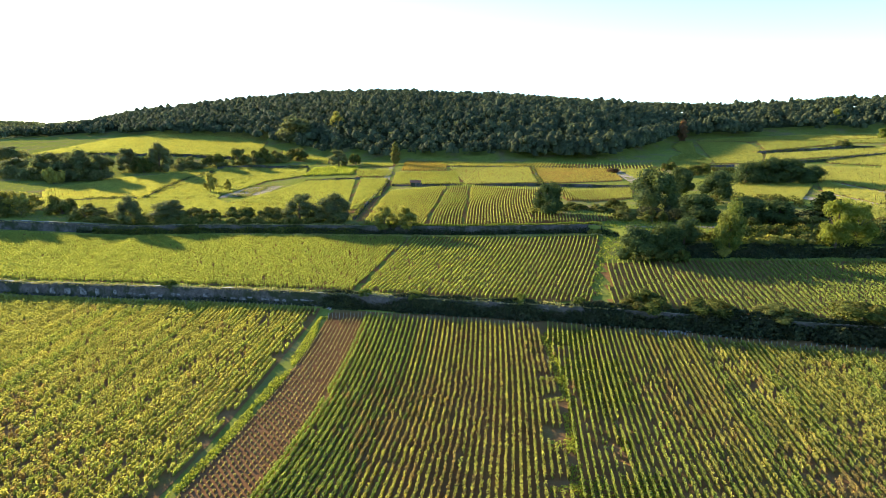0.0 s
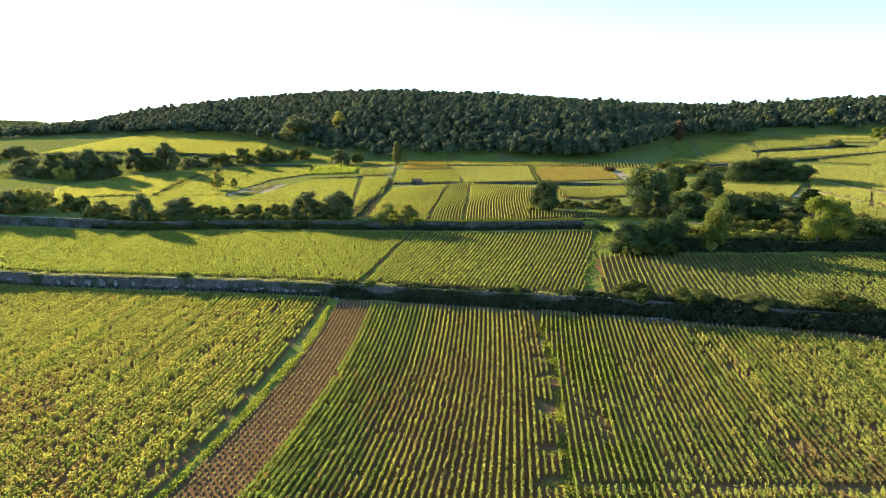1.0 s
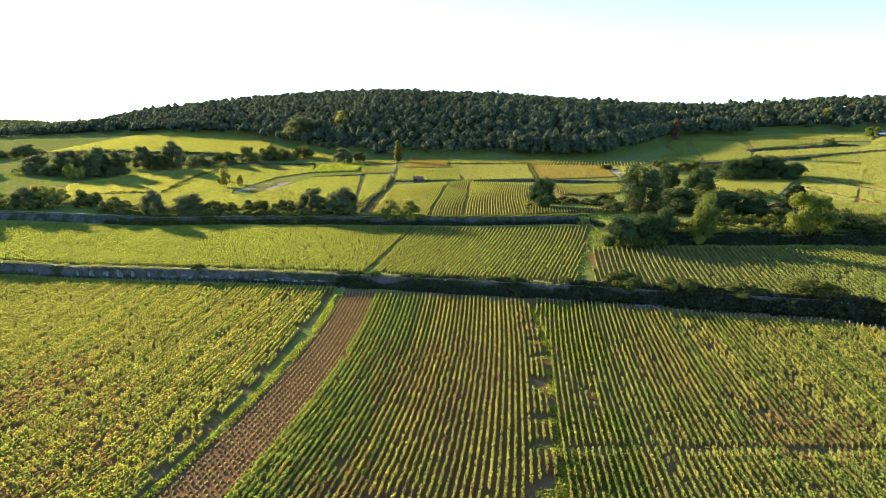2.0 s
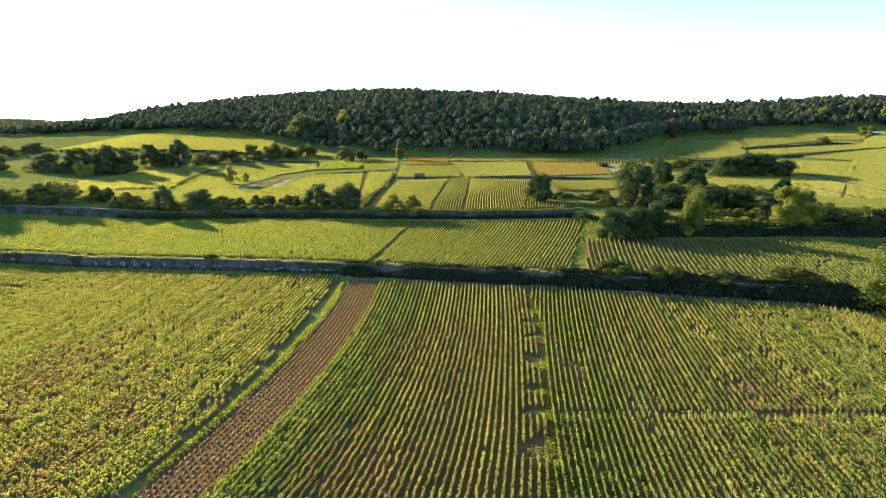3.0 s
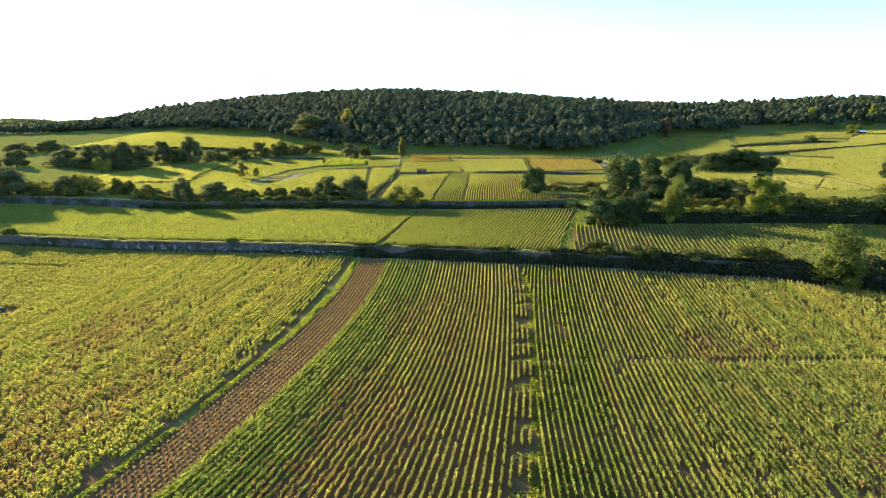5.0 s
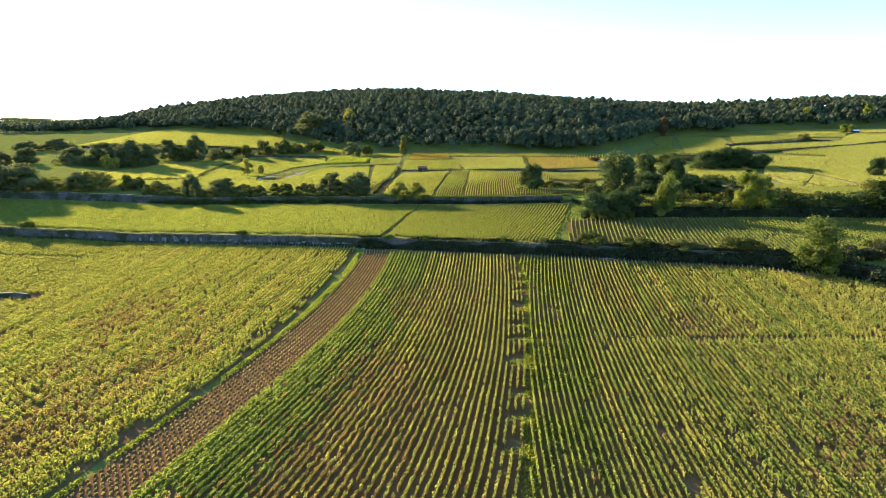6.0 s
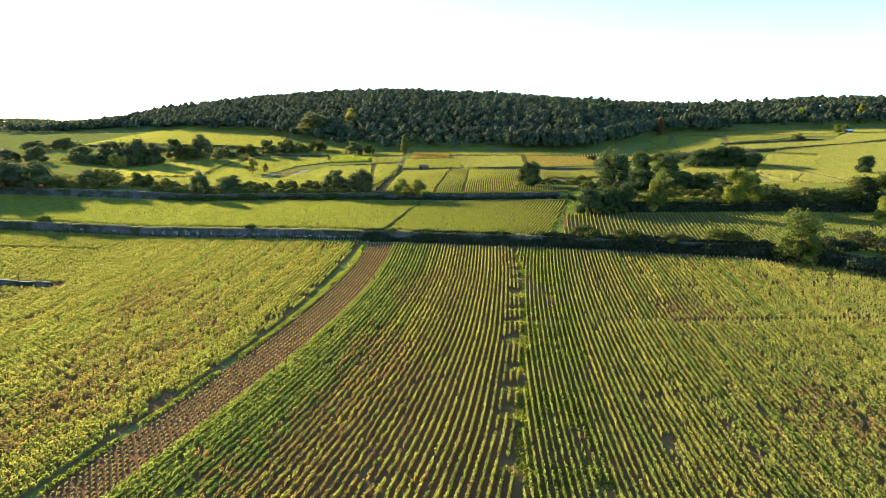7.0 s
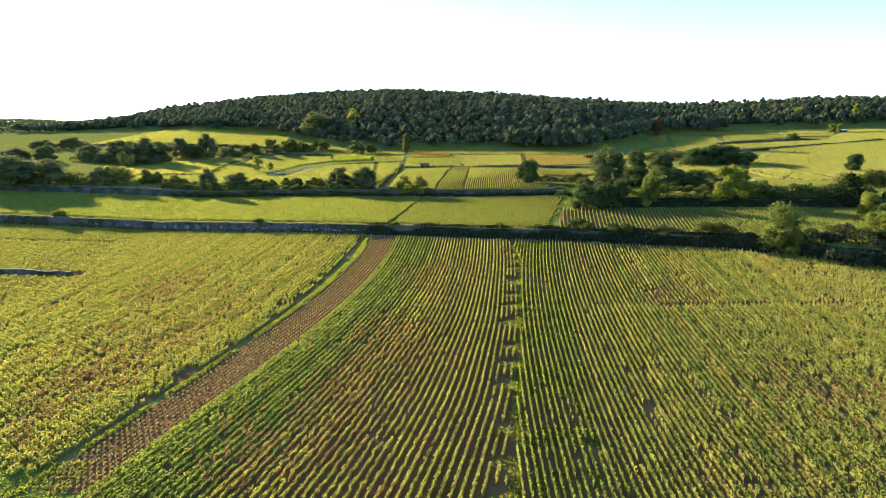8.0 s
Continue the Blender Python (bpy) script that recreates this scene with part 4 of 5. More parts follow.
# -- the wood on the hill --
def woodland():
    """Thousands of crowns, each of five rounded lobes clad in leaf clusters; pines stand higher and narrower."""
    gx, gy = np.meshgrid(np.arange(-470, 860, 7.8), np.arange(380, 860, 7.8))
    gx[1::2] += 3.9
    gx = (gx + rng.uniform(-2.9, 2.9, gx.shape)).ravel()
    gy = (gy + rng.uniform(-2.9, 2.9, gy.shape)).ravel()
    ok = (gy > forest_edge(gx) + 2) & (gy < ridge_y(gx) + 40) & (np.abs(gx) < gy * 0.86 + 90) & (rng.random(len(gx)) > 0.02)
    gx, gy = gx[ok], gy[ok]
    rx = rng.uniform(50, 270, 190)
    gx, gy = np.concatenate([gx, rx]), np.concatenate([gy, forest_edge(rx) + rng.uniform(0, 13, 190)])
    n, per = len(gx), 8
    pine = rng.random(n) < np.interp(gy - ridge_y(gx), (-90, 0), (0.08, 0.3))
    tall = rng.uniform(7.0, 12.5, n) * np.where(pine, rng.uniform(1.1, 1.4, n), 1.0)
    rim = np.interp(gy - forest_edge(gx), (0, 30), (1.45, 1.0)) * (gx > 40) + (gx <= 40)
    tall = tall * rim
    wide = (3.0 + 3.6 * rng.random(n) ** 1.5) * np.where(pine, 0.74, 1.0)
    a = rng.uniform(0, 6.28, n)[:, None] + np.arange(5) * 1.57 + rng.normal(0, 0.25, (n, 5))
    out = np.where(np.arange(5) == 0, 0.1, rng.uniform(0.42, 0.62, (n, 5))) * wide[:, None]
    r = np.where(np.arange(5) == 0, 0.6, rng.uniform(0.42, 0.6, (n, 5))) * wide[:, None]
    z = np.where(np.arange(5) == 0, 0.74, np.where(pine[:, None], rng.uniform(0.58, 0.7, (n, 5)), rng.uniform(0.4, 0.66, (n, 5)))) * tall[:, None]
    c = np.stack([gx[:, None] + out * np.cos(a), gy[:, None] + out * np.sin(a), height(gx, gy)[:, None] + z], -1).reshape(-1, 3)
    r = r.reshape(-1)
    d = rng.normal(size=(len(c), per, 3))
    d /= np.linalg.norm(d, axis=2, keepdims=True)
    d[..., 2] = np.where(rng.random(d.shape[:2]) < 0.7, np.abs(d[..., 2]), d[..., 2])
    p = (c[:, None, :] + d * (r[:, None] * rng.uniform(0.86, 1.1, d.shape[:2]))[..., None]).reshape(-1, 3)
    q = leaf_quads(p, rng.uniform(0.8, 1.4, len(p)), 0, 1.3, 0.8 * d.reshape(-1, 3))
    mass = blobs(WOOD_FORM, c, r[:, None] * np.array([[0.9, 0.9, 0.86]]), 0.16)
    tagged(new("woodland", lump_mesh("woodland", q, mass, WOOD_FORM, [WOODS])), "dense dark green broadleaf and pine wood covering the hill", "woodland", kind="stuff")


def far_woodland():
    """The wooded hills on the horizon."""
    n = 3600
    x, y = rng.uniform(-2100, -420, n), rng.uniform(1150, 2050, n)
    per = 7
    d = rng.normal(size=(n, per, 3))
    d /= np.linalg.norm(d, axis=2, keepdims=True)
    d[..., 2] = np.abs(d[..., 2])
    c = np.stack([x[:, None] + d[..., 0] * 9, y[:, None] + d[..., 1] * 9, height(x, y)[:, None] + 3 + 7 * d[..., 2]], -1).reshape(-1, 3)
    tagged(new("far_woodland", quads_mesh("far_woodland", leaf_quads(c, rng.uniform(5, 9, len(c)), 0, 1.2, d.reshape(-1, 3)), [WOODS])), "distant wooded hills on the horizon", "woodland", kind="stuff")


far_woodland()

woodland()


# -- growth on the walls and banks --
def scrub(name, xs, ys, zs, size, mat, label, flat=0.0, category="brambles"):
    q = leaf_quads(np.stack([xs, ys, zs], -1), rng.uniform(0.6, 1.35, len(xs)) * size, flat)
    return tagged(new(name, quads_mesh(name, q, [mat])), label, category, kind="stuff")


def bank_scrub(line, x0, x1, dense, tall, depth, mat, label, size=0.5, seed=1.0):
    """Brambles hanging over a bank, thicker in some stretches than in others."""
    n = int((x1 - x0) * dense)
    x = rng.uniform(x0, x1, n)
    swell = np.clip(0.75 + 0.9 * lumps(x, 0.13, seed), 0.25, 1.5)
    f = rng.random(n)
    y = line(x) - 0.3 - depth * swell * (1 - f) ** 1.3 * rng.random(n) ** 0.5 + f * 0.8
    z = height(x, line(x) - 0.3) + f * tall * (0.72 + 0.32 * swell) + 0.1
    scrub("brambles", x, y, z, size, mat, label)


def edge_grass(line, x0, x1, dense, mat, label, off=0.5, wide=0.5, tall=0.55, size=0.3, seed=4.0):
    """Tufts of long grass along a terrace edge."""
    n = int((x1 - x0) * dense)
    x = rng.uniform(x0, x1, n)
    swell = np.clip(0.8 + 1.1 * lumps(x, 0.3, seed), 0.15, 2.0)
    y = line(x) + off + rng.normal(0, wide, n)
    z = height(x, line(x) + 0.5) + 0.3 + tall * swell * rng.random(n)
    scrub("grass_tufts", x, y, z, size, mat, label, category="grass")


DRY = leaf_material("dry_grass_blade", [(0.20, 0.19, 0.06), (0.30, 0.27, 0.11), (0.38, 0.34, 0.18)], None)
edge_grass(wall1, -230, 36, 48, DRY, "dry pale grass along the wall top")
bank_scrub(wall1, -112, -64, 14, 2.6, 0.5, SHADED_BRAMBLE, "patchy ivy on the terrace wall", 0.4, 9.0)
edge_grass(wall1, -230, 60, 12, BLADES, "green grass along the wall top", 1.2, 0.6, 0.7)
edge_grass(wall2, -230, -27, 34, DRY, "dry pale grass along the upper wall top", 0.3, 0.4, 0.4)
edge_grass(wall2, -27, 52, 60, BLADES, "green grass along the upper wall top", 0.4, 0.45, 0.7)
edge_grass(lambda x: wall2(x) - 4.4, -60, 52, 40, DRY, "pale grass on the edge of a path", 0, 0.25, 0.5)
bank_scrub(wall1, -27, 34, 190, 3.7, 1.6, SHADED_BRAMBLE, "dark green brambles over the terrace wall")
bank_scrub(wall1, 30, 160, 170, 4.0, 2.6, SHADED_BRAMBLE, "dark green brambles over the terrace wall", seed=2.0)
bank_scrub(wall1, -170, -110, 26, 2.0, 0.7, SHRUB, "low ivy at the foot of the wall", 0.4, 5.0)
bank_scrub(wall1, -66, -24, 34, 2.4, 0.7, SHADED_BRAMBLE, "low ivy at the foot of the wall", 0.4, 6.0)
bank_scrub(wall2, -124, -27, 90, 3.6, 1.3, SHRUB, "wild scrub hanging over the upper wall", 0.5, 11.0)
bank_scrub(wall2, -130, 56, 80, 2.9, 1.1, SHADED_BRAMBLE, "low brambles along the upper wall", 0.45, 7.0)
bank_scrub(wall2, 58, 190, 130, 3.4, 3.0, SHADED_BRAMBLE, "dark thicket covering the bank", 0.6, 8.0)


# -- pale stone patches on the lower wall --
def stone_patch(x, w, h, z0):
    """An uneven slab of pale fallen facing stone."""
    k = 14
    ring = []
    for i in range(k):
        a = 2 * math.pi * i / k
        r = 1 + 0.6 * noise.noise((x * 3.1 + i * 0.8, 0.7, 2.0))
        ring.append((x + 0.5 * w * r * math.copysign(abs(math.cos(a)) ** 0.7, math.cos(a)), z0 + 0.5 * h * r * math.copysign(abs(math.sin(a)) ** 0.7, math.sin(a))))
    vs = []
    for off in (-0.47, -0.25):
        for u, v in ring:
            vs.append((u, float(wall1(u)) + off, float(height(u, wall1(u) - 0.3)) + v))
    fs = [tuple(range(k))] + [(i, i + k, (i + 1) % k + k, (i + 1) % k) for i in range(k)]
    child("pale_stone_patch", solid("pale_stone_patch", vs, fs, [FADED]), LOWER, "pale bare stone showing in the wall")


for px, pw, ph in ((-104, 0.9, 1.2), (-99.5, 1.4, 1.7), (-95, 1.7, 1.9), (-90.5, 1.9, 1.9), (-86.5, 1.2, 1.8), (-81.5, 0.9, 1.4), (-119, 1.6, 0.8), (-131, 1.2, 0.9), (-56.5, 1.8, 0.9)):
    stone_patch(px, pw, ph, 1.55)
for i in range(8):
    stone_patch(-79 + i * 2.4 + 1.4 * random.random(), random.uniform(0.8, 2.4), 0.35 + 0.4 * random.random(), 1.1 + 0.6 * random.random())
for i in range(10):
    stone_patch(-50 + i * 2.2 + 1.2 * random.random(), random.uniform(0.8, 2.2), 0.3 + 0.4 * random.random(), 1.0 + 0.5 * random.random())


# -- heaps of pale stones at the foot of the lower wall --
def rock(r, seed):
    bm = bmesh.new()
    bmesh.ops.create_icosphere(bm, subdivisions=1, radius=r)
    for v in bm.verts:
        v.co *= 0.75 + 0.5 * noise.noise(v.co * 2.0 / r + Vector((seed, 0, 0)))
        v.co.z *= 0.7
    me = bpy.data.meshes.new("stone")
    bm.to_mesh(me)
    bm.free()
    me.materials.append(CHALK)
    return me


ROCKS = [rock(0.28, 1.0), rock(0.2, 5.0), rock(0.36, 9.0)]


def stone_heap(x, y, lx, ly, n, label="heap of pale field stones under the terrace wall"):
    z = float(height(x, y))
    base = new("stone_heap")
    base.location = (x, y, z)
    for i in range(n):
        a, b = rng.normal(0, 0.5) * lx, rng.normal(0, 0.5) * ly
        s = child("stone", ROCKS[i % 3], base)
        s.location = (a, b, float(height(x + a, y + b)) - z + 0.12 + 0.35 * max(0, 1 - abs(a / lx) - abs(b / ly)))
        s.rotation_euler = (rng.random() * 3, rng.random() * 3, rng.random() * 6)
    tagged(base, label, "stone heap", "stone heaps")


stone_heap(-1, 122.4, 3.2, 0.9, 44)
stone_heap(46, 107.5, 5.0, 0.9, 40)
stone_heap(58, 104.5, 3.0, 0.8, 24)
stone_heap(93.5, 88.4, 2.8, 0.9, 36)
stone_heap(-25, 127.2, 1.5, 0.6, 10)
stone_heap(-56.8, -3.4, 0.9, 0.6, 14, "heap of field stones in a grassy corner")


# -- low field walls higher up --
def low_wall(pts, tall, label, scrubby=10.0, cap=STONE):
    """A low dry-stone wall along a line of points, half hidden by bushes."""
    p = np.array(pts, float)
    seg = np.linalg.norm(np.diff(p, axis=0), axis=1)
    d = np.concatenate([[0], np.cumsum(seg)])
    s = np.arange(0, d[-1], 1.5)
    x, y = np.interp(s, d, p[:, 0]), np.interp(s, d, p[:, 1])
    tx, ty = np.gradient(x), np.gradient(y)
    ln = np.hypot(tx, ty) + 1e-9
    nx, ny = -ty / ln * 0.3, tx / ln * 0.3
    z = height(x, y)
    top = z + tall * (0.85 + 0.3 * lumps(x + y, 0.2, 3.3))
    ring = [(x - nx * 1.2, y - ny * 1.2, z - 0.3), (x - nx, y - ny, top), (x + nx, y + ny, top), (x + nx * 1.2, y + ny * 1.2, z - 0.3)]
    vs = np.concatenate([np.stack(r, -1) for r in ring])
    n = len(x)
    fs = [(k * n + i, k * n + i + 1, (k + 1) * n + i + 1, (k + 1) * n + i) for k in range(3) for i in range(n - 1)] + [(0, n, 2 * n, 3 * n), (n - 1, 4 * n - 1, 3 * n - 1, 2 * n - 1)]
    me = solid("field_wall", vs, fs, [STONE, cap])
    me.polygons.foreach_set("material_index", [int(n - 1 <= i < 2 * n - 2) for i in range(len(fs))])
    wall = tagged(new("field_wall", me), label, "stone wall", "low field walls", "structure")
    m = int(d[-1] * scrubby)
    u = rng.uniform(0, d[-1], m)
    bx, by = np.interp(u, d, p[:, 0]) + rng.normal(0, 0.5, m), np.interp(u, d, p[:, 1]) + rng.normal(0, 0.5, m)
    keep = lumps(u, 0.09, p[0, 0]) > -0.12
    bz = height(bx, by) + rng.random(m) * (tall + 0.5)
    if keep.sum() > 10:
        scrub("brambles", bx[keep], by[keep], bz[keep], 0.6, SHRUB, "brambles along a low field wall")
    return wall


# The pale cap paints a sunlit line along this wall's top.
low_wall([(-150, 92.2), (-125, 91.6), (-114, 91.2), (-104, 90.6)], 1.7, "low dark stone wall among the vines, sunlight painted on its top", 2, SUNLIT_COPING)
low_wall([(18, 287), (45, 281), (61, 280), (95, 267)], 1.5, "low stone wall between two vineyards")
low_wall([(209, 381), (242, 387), (282, 396), (291, 386)], 2.0, "dark stone wall with bushes on a green slope", 22)
low_wall([(190, 332), (220, 335), (270, 353), (330, 372)], 1.7, "low dark stone wall between green vineyards")
low_wall([(148, 326), (168, 328)], 1.8, "low dark stone wall between green vineyards")
low_wall([(-291, 424), (-235, 429), (-187, 431), (-150, 424), (-128, 430)], 2.2, "dark hedge-topped wall below a high vineyard", 22)
low_wall([(-147, 386), (-120, 396), (-86, 387)], 1.8, "dark hedge-topped wall above a vineyard", 18)
low_wall([(-134, 262), (-142, 300), (-146, 330), (-144, 372)], 1.2, "low wall between two yellow-green vineyards", 14)
low_wall([(-75, 328), (-45, 331)], 1.3, "low stone wall below a green plot", 6)
low_wall([(-168, 250), (-137, 262)], 1.0, "low wall at a vineyard's edge", 12)
# Added on the sun side of the earth path to throw shade on it.
low_wall([(-30.4, 203), (-28.6, 250), (-27.4, 290), (-28, 318)], 1.3, "low stone wall added to shade an earth path", 8)
low_wall([(-24, 297), (12, 292)], 1.0, "low stone wall between small vineyards", 8)
low_wall([(5, 371), (56, 355), (104, 336)], 1.0, "low stone wall between far vineyards", 8)
low_wall([(52, 292), (57, 352)], 0.9, "low stone wall between far vineyards", 8)

# -- tracks and plots --
patch("chalk_track", [(95, 284), (104, 292), (105, 336), (99, 337)], TRACK, 0.16, "pale chalk track between vineyards", "track")
patch("field_path", [(-29, 200), (-26.5, 200), (-25, 318), (-27.6, 318)], SOIL, 0.16, "pale earth path between vineyards", "path")
patch("field_path", [(-31.5, 318), (-27.5, 318), (-29, 382), (-32, 382)], TRACK, 0.16, "pale earth path between vineyards", "path")
patch("rough_ground", [(-104, 268), (-84, 276), (-84, 312), (-112, 306)], TRACK, 0.16, "pale stony rough ground between vineyards", "rough ground")
patch("cross_path", [(142, 217), (150, 190), (153, 192), (144, 260)], TRACK, 0.14, "pale earth path along a vineyard", "path")
patch("slope_path", [(173.4, 195), (176.8, 195), (183.4, 226), (180.2, 226)], TRACK, 0.16, "pale earth path crossing a green slope", "path")
patch("slope_path", [(180.2, 226), (183.4, 226), (183.6, 264), (180.6, 264)], TRACK, 0.16, "pale earth path crossing a green slope", "path")
patch("slope_path", [(156.4, 206), (159.2, 206), (160.8, 238), (158.2, 238)], TRACK, 0.16, "pale earth path beside a vineyard", "path")
patch("tree_path", [(59, 177), (103, 171), (103, 173), (59, 179.5)], TRACK, 0.12, "pale path below tall trees", "path")
patch("wall_path", [(-24, 124.6), (14, 114.8), (14.5, 116.6), (-24, 126.6)], SOIL, 0.1, "shaded earth path at the foot of the terrace wall", "path")
patch("corner_grass", [(-84, -20), (-46, -20), (-52, 0.5), (-84, 22)], GRASS, 0.12, "bright grass corner beside the vines", "grass")
patch("plot_grass", [(-80, 350), (-51, 352), (-56, 388), (-84, 386)], GRASS, 0.14, "bright green plot below the wood", "grass")


def weeds(name, x0, x1, y0, y1, n, mat, label, tall=0.4, size=0.3, keep=None):
    x, y = rng.uniform(x0, x1, n), rng.uniform(y0, y1, n)
    if keep is not None:
        ok = keep(x, y)
        x, y = x[ok], y[ok]
    scrub(name, x, y, height(x, y) + 0.12 + rng.random(len(x)) * tall, size, mat, label, category="weeds")


LUSH = leaf_material("lush_weed", [(0.17, 0.21, 0.03), (0.23, 0.265, 0.036), (0.30, 0.30, 0.045)], None, through_light=0.5)
weeds("plot_weeds", -82, -52, 351, 387, 3000, LUSH, "bright green crop on a small plot", 1.2, 0.8)


def band_weeds(name, ya, yb, left, right, n, label, tall, size, seed, bare):
    """Weeds in the band between two curves, with bare stretches."""
    y = rng.uniform(ya, yb, n)
    x = left(y) + (right(y) - left(y)) * rng.random(n)
    ok = lumps(y, 0.14, seed) + 0.5 * lumps(x, 0.8, 1.0) > bare
    x, y = x[ok], y[ok]
    scrub(name, x, y, height(x, y) + 0.1 + rng.random(len(x)) * tall, size, LUSH, label, category="weeds")


band_weeds("verge_grass", -16, 122, lambda y: strip_l(y) - np.interp(y, (0, 60, 90), (0.9, 1.1, 1.9)), lambda y: strip_l(y) + 0.1, 13000, "long bright grass on the verge beside the bare strip", 0.36, 0.22, 2.0, -0.22)
band_weeds("gap_weeds", -30, 112, lambda y: GAP(y) - 0.4, lambda y: GAP(y) + 1.4, 8000, "bright green weeds in the gap between rows", 0.3, 0.22, 9.0, -0.3)
band_weeds("row_grass", -30, 110, lambda y: GAP(y) + 0.6, lambda y: GAP(y) + 12.0, 34000, "short green grass between the first vine rows", 0.12, 0.26, 4.0, -0.15)
weeds("clearing_weeds", 0, 22, -28, 96, 60000, LUSH, "bright weeds in small clearings between rows", 0.3, 0.22, lambda x, y: (x > GAP(y) - 2.9) & (x < GAP(y) + 0.8) & clearing(y, 0.1, 1.7))
weeds("rough_ground_scrub", -110, -84, 268, 312, 1800, SHRUB2, "dull scrub scattered over stony ground", 0.8, 0.6, lambda x, y: lumps(x, 0.16, 2.0) + lumps(y, 0.11, 5.0) > 0.1)
weeds("corner_weeds", -72, -48, -16, 4, 9000, LUSH, "bright grass in the corner beside the vines", 0.25, 0.2)

# -- single bushes on terrace edges and under the trees --
for kind, x, y, h, w in (("shrub", 43, 113.6, 2.9, 10), ("bright", 30, 117, 1.6, 4), ("shrub", 54, 110.5, 2.6, 10), ("shrub", 66, 107, 2.4, 9), ("shrub", 80, 103, 3.6, 12),
                         ("bright", -67, 138.8, 1.8, 4.2), ("bright", 17.5, 119.2, 2.0, 3.6), ("bright", -17, 127.6, 1.4, 4), ("bright", -5, 125, 1.5, 5), ("bright", -146, 150.6, 2.6, 5)):
    plant(kind, x, y, h, w)
for kind, x, y, h, w in (("gold", 76, 150.5, 2.6, 5), ("gold", 88, 153, 2.4, 7), ("gold", 95, 152, 2.2, 6), ("shrub", 101, 153, 2.6, 7), ("shrub", 62, 160, 3.0, 8), ("gold", 50, 181, 1.6, 5),
                         ("shrub", 70, 186, 3.4, 10), ("shrub", 62, 190, 3.0, 9), ("shrub", 90, 170, 3.5, 10), ("shrub", 110, 168, 4, 12), ("shrub", 122, 160, 4, 12), ("shrub", 134, 152, 4, 12)):
    plant(kind, x, y, h, w)
for kind, x, y, h, w in (("shrub", 58, 205, 2.2, 8), ("shrub", 50, 209, 2.0, 8), ("gold", 36, 205, 1.8, 7), ("shrub", 64, 203, 2.4, 8), ("shrub", 66, 212, 3.0, 9), ("rust", 97, 322, 2.4, 6)):
    plant(kind, x, y, h, w, "" if kind != "rust" else "low rust-brown brush heap beside a chalk track")


# -- small buildings --
def hut(name, x, y, w, d, h, rise, turn, label, wall_mat, roof_mat):
    ob = new(name)
    ob.matrix_basis = pose(x, y, float(height(x, y)), 0, 0, turn)
    a, b = w / 2, d / 2
    v = [(-a, -b, -0.3), (a, -b, -0.3), (a, b, -0.3), (-a, b, -0.3), (-a, -b, h), (a, -b, h), (a, b, h), (-a, b, h), (-a, 0, h + rise), (a, 0, h + rise)]
    child("wall", solid("wall", v, [(0, 1, 5, 4), (1, 2, 6, 9, 5), (2, 3, 7, 6), (3, 0, 4, 8, 7)], [wall_mat]), ob)
    e = 0.35
    k = rise / b
    for sgn in (-1, 1):
        r = [(-a - e, sgn * (b + e), h - e * k + 0.05), (a + e, sgn * (b + e), h - e * k + 0.05), (a + e, 0, h + rise + 0.05), (-a - e, 0, h + rise + 0.05)]
        r += [(p[0], p[1], p[2] + 0.14) for p in r]
        child("roof_side", solid("roof_side", r, [(0, 1, 2, 3), (4, 5, 6, 7), (0, 1, 5, 4), (1, 2, 6, 5), (2, 3, 7, 6), (3, 0, 4, 7)], [roof_mat]), ob)
    dv = [(dx, -b - dy, z) for dy in (0.0, 0.06) for dx, z in ((-0.5, 0), (0.5, 0), (0.5, 2.0), (-0.5, 2.0))]
    child("door", solid("door", dv, [(4, 5, 6, 7), (0, 1, 5, 4), (1, 2, 6, 5), (2, 3, 7, 6), (3, 0, 4, 7)], [BARK]), ob, "dark wooden door")
    return tagged(ob, label, "hut")


hut("field_hut", 349, 446, 5.5, 3.6, 2.3, 0.8, 8, "small grey hut with a pale roof beside trees", STONE, PLASTER)
hut("stone_hut", -11.8, 294.5, 5, 3, 2.1, 0.8, 5, "small dark stone hut below a vineyard", STONE, TILE)


# -- hedgerows and rough grass --
def hedge(pts, wide, tall, mat, label, dense=26, size=0.55):
    """A wild hedge: overlapping rounded masses of leaves along a line."""
    p = np.array(pts, float)
    d = np.concatenate([[0], np.cumsum(np.linalg.norm(np.diff(p, axis=0), axis=1))])
    lobes = int(d[-1] / 1.6) + 2
    u = rng.uniform(0, d[-1], lobes)
    cx, cy = np.interp(u, d, p[:, 0]) + rng.normal(0, wide * 0.3, lobes), np.interp(u, d, p[:, 1]) + rng.normal(0, wide * 0.3, lobes)
    r = tall * rng.uniform(0.3, 0.62, lobes)
    cz = height(cx, cy) + r * rng.uniform(0.5, 1.1, lobes)
    n = int(d[-1] * dense)
    k = rng.integers(0, lobes, n)
    w = rng.normal(size=(n, 3))
    w /= np.linalg.norm(w, axis=1, keepdims=True)
    w[:, 2] = np.where(rng.random(n) < 0.6, np.abs(w[:, 2]), w[:, 2])
    c = np.stack([cx[k], cy[k], cz[k]], -1) + w * (r[k] * rng.uniform(0.75, 1.08, n))[:, None] * np.array([1.15, 1.0, 1.0])
    c = c[c[:, 2] > height(c[:, 0], c[:, 1]) - 0.1]
    w = w[:len(c)]
    tagged(new("hedge", quads_mesh("hedge", leaf_quads(c, rng.uniform(0.6, 1.3, len(c)) * size, 0, 1.35, w), [mat])), label, "hedge", "hedgerows")


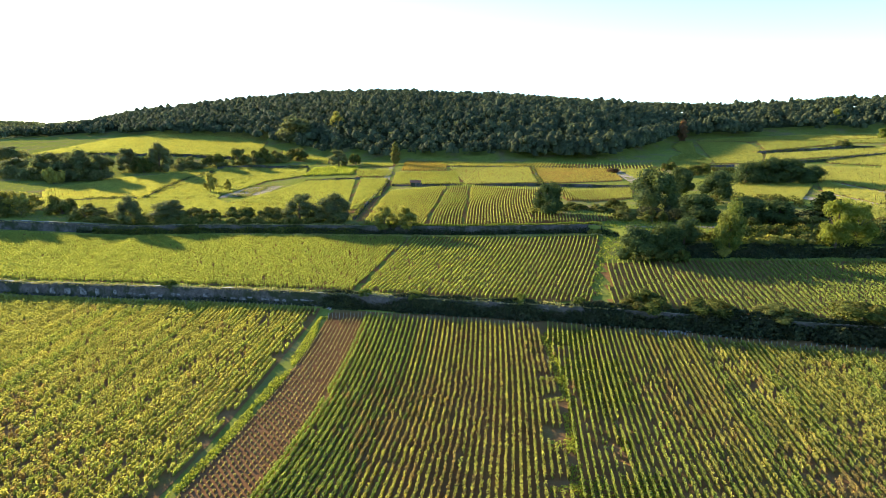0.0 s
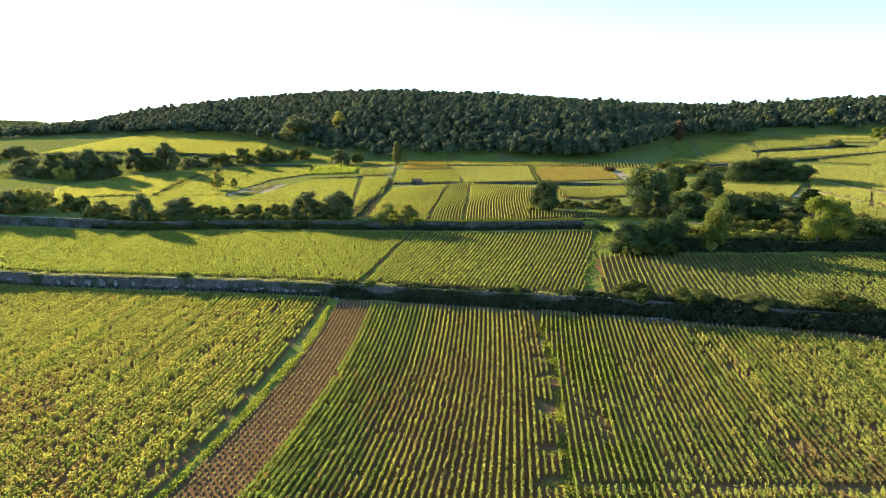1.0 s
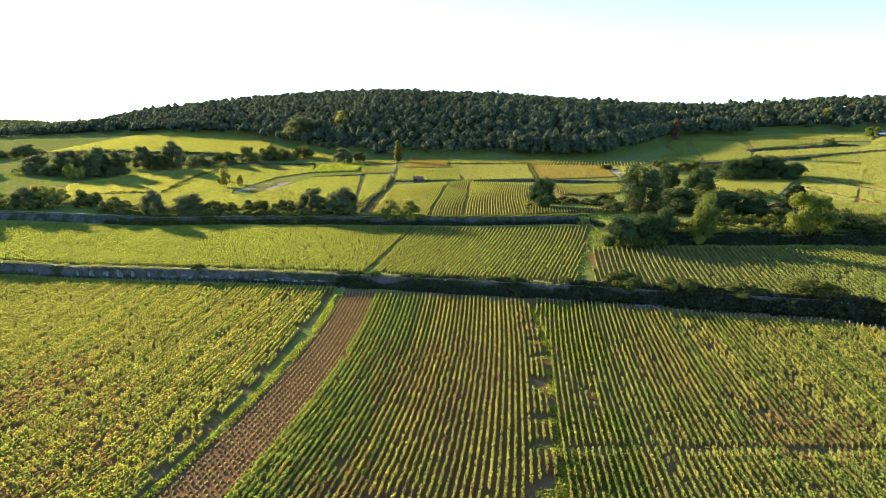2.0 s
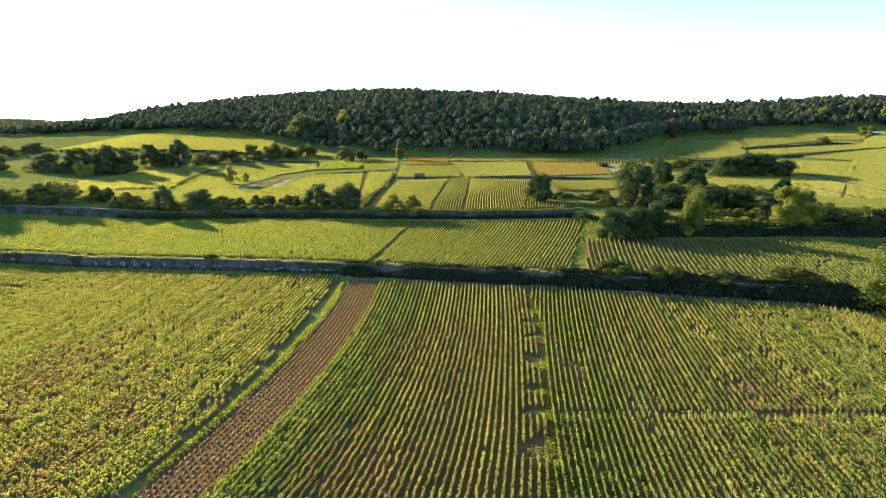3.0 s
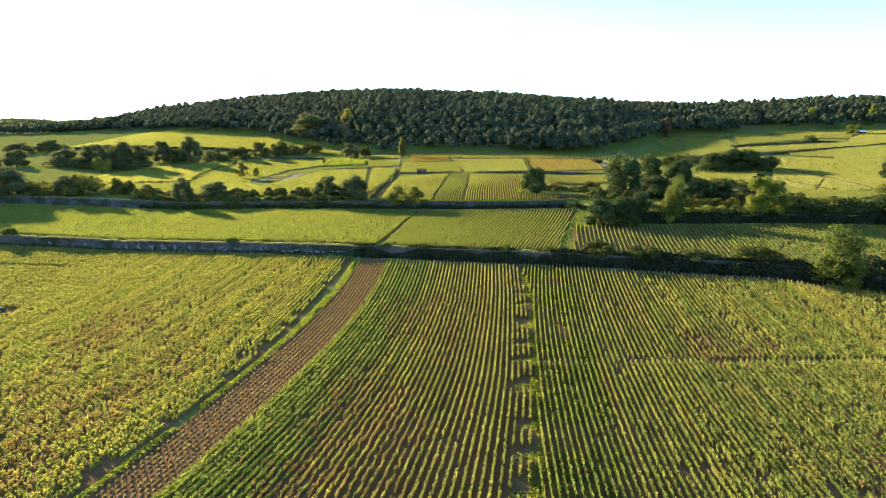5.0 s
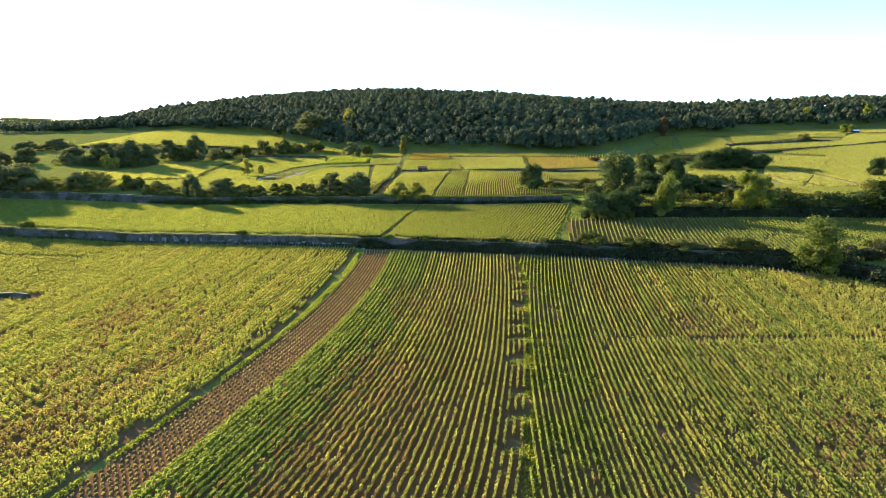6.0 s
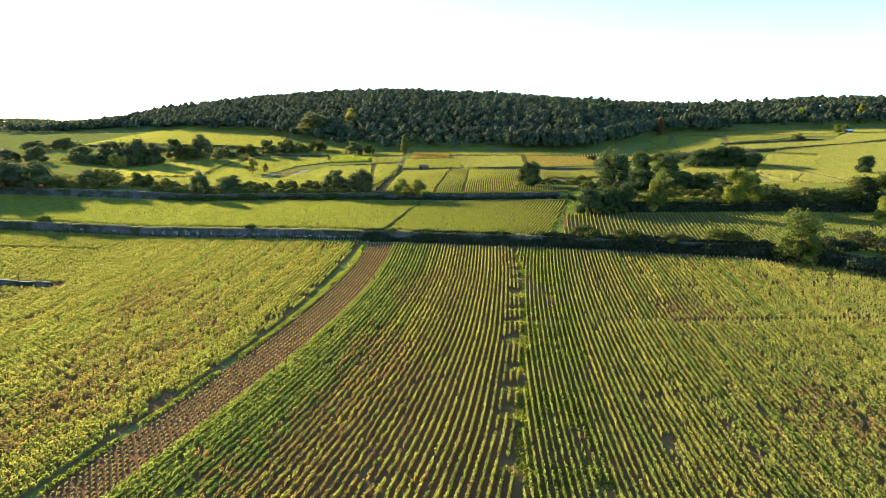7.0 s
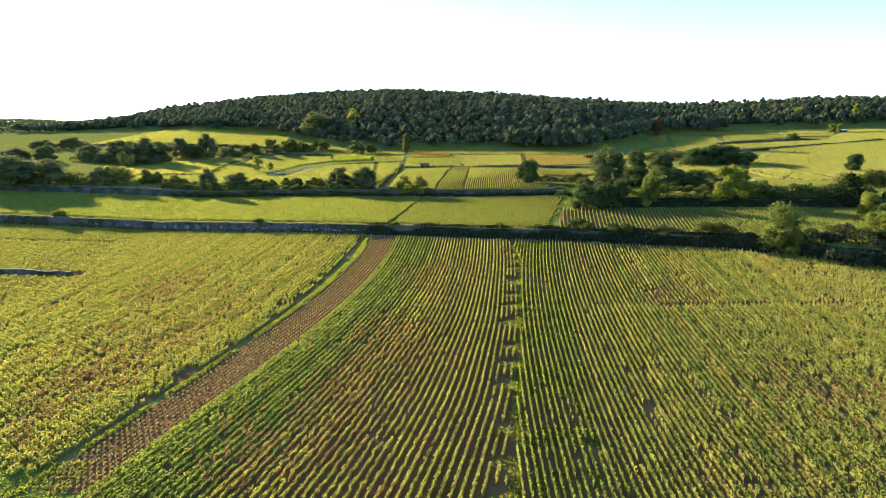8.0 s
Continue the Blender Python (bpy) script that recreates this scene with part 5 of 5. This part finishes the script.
hedge([(-132, 209), (-100, 206.5), (-60, 202), (-32, 197)], 4.5, 2.5, SHRUB2, "wild dark hedge on the upper terrace edge", 110)
hedge([(-205, 214), (-175, 213), (-150, 217)], 6, 5.0, SHRUB2, "wild hedge below tall trees", 90)
hedge([(-250, 330), (-215, 322), (-188, 326)], 9, 6.0, HAZY, "tall grey-green hedge between vineyards", 110, 0.7)
hedge([(-196, 362), (-176, 366), (-150, 388), (-128, 412), (-104, 432)], 7, 4.2, HAZY, "tall grey-green hedge below a high vineyard", 90, 0.7)
hedge([(-335, 410), (-295, 418)], 8, 6.5, HAZY, "grey-green hedge at the edge of a high field", 70, 0.8)
hedge([(62, 160), (78, 157), (92, 160), (112, 158), (140, 148)], 5, 4.0, SHRUB, "thicket on the bank below tall trees", 120)
hedge([(66, 192), (84, 186), (104, 180), (124, 176)], 7, 4.5, SHADED_BRAMBLE, "dark thicket among tall trees", 110)
hedge([(92, 210), (110, 218), (128, 206)], 6, 3.6, SHRUB, "low thicket beside a vineyard", 80)
hedge([(138, 268), (158, 267), (178, 270)], 6, 6.0, OAK, "dense green thicket below a slope of vines", 110, 0.6)
hedge([(126, 300), (140, 306), (156, 309)], 4, 3.0, SHRUB, "low bushes between vineyards", 70)
hedge([(163, 172), (178, 168), (192, 176)], 6, 4.5, SHRUB, "brownish thicket beside a green slope", 80)
hedge([(40, 209), (56, 206), (68, 208)], 3, 1.8, SHRUB, "low dark scrub between two vineyards", 70, 0.45)
hedge([(100, 80.5), (112, 74), (130, 66), (150, 56)], 5, 4.2, SHADED_BRAMBLE, "dark overgrown thicket along the terrace wall", 130)


def rough_grass():
    """Uncut grass on the open ground between the upper parcels."""
    n = 70000
    y = rng.uniform(188, 540, n)
    x = rng.uniform(-1, 1, n) * (y * 0.82 + 90)
    ok = (y > wall2(x) + 1) & (y < forest_edge(x) + 3)
    x, y = x[ok], y[ok]
    scrub("rough_grass", x, y, height(x, y) + 0.2 + 0.3 * rng.random(len(x)), 0.34, DRYISH, "rough yellowish grass between upper vineyards", category="grass")


def gap_grass():
    """Grass on the lane between the terrace vineyards and on the bank beyond."""
    n = 16000
    y = rng.uniform(122, 190, n)
    x = np.where(rng.random(n) < 0.03, 34 + 0.35 * (y - 124) + rng.uniform(-1.5, 2.5, n), rng.uniform(44, 190, n))
    ok = (x < 56) & (x > 33 + 0.35 * (y - 124)) & (y > 149) | (y < 149) & (x < 36.5 + 0.3 * (y - 124)) | (y > wall2(x) + 0.5) & (x > 56)
    x, y = x[ok], y[ok]
    scrub("lane_grass", x, y, height(x, y) + 0.15 + 0.4 * rng.random(len(x)), 0.42, BLADES, "green grass lane between terrace vineyards", category="grass")


hedge([(110, 157), (126, 152), (142, 147), (166, 138)], 5, 4.6, OAK, "tall dark thicket on the bank above vine rows", 150)
hedge([(150, 133), (168, 120), (180, 104)], 6, 5.0, OAK, "tall dark thicket at the end of vine rows", 130)
hedge([(84, 153.4), (94, 152.6), (104, 152)], 2.4, 2.6, PALE, "golden bushes along the top of a bank", 90, 0.45)
hedge([(112, 151.5), (124, 148.5), (138, 145)], 3, 3.4, SHRUB2, "pale dusty bushes along the top of a bank", 90, 0.45)
hedge([(37, 114.6), (50, 111.2), (60, 108)], 1.6, 1.5, SHRUB2, "low sunlit scrub on the terrace edge", 110, 0.36)
hedge([(62, 107.6), (74, 104), (84, 100.6), (90, 97)], 1.8, 1.8, SHRUB2, "low sunlit scrub on the terrace edge", 110, 0.36)
gap_grass()
vineyard([(126, 178), (146, 165), (176, 180), (152, 187), (144, 202)], 0.2, VINE_FAR, "small green vineyard corner below a slope")
DRYISH = leaf_material("rough_grass_blade", [(0.13, 0.15, 0.025), (0.20, 0.21, 0.033), (0.27, 0.25, 0.045)], None, through_light=0.5)
rough_grass()

hedge([(32, 113.2), (50, 108.2), (66, 103.4), (82, 98), (95, 90)], 2.6, 2.6, SHADED_BRAMBLE, "dark bramble thicket along the terrace wall", 130, 0.45)
hedge([(108, 88), (122, 82), (140, 74), (165, 64)], 8, 4.6, SHADED_BRAMBLE, "dark overgrown thicket beside a lone tree", 150)
plant("oak", 128, 86, 7.5, 9)
plant("oak", 146, 96, 8, 10)
plant("shrub", 116, 100, 3, 8)
hedge([(96, 94.5), (106, 91.5), (122, 90)], 5, 2.8, SHADED_BRAMBLE, "low dark scrub behind a lone tree", 120)
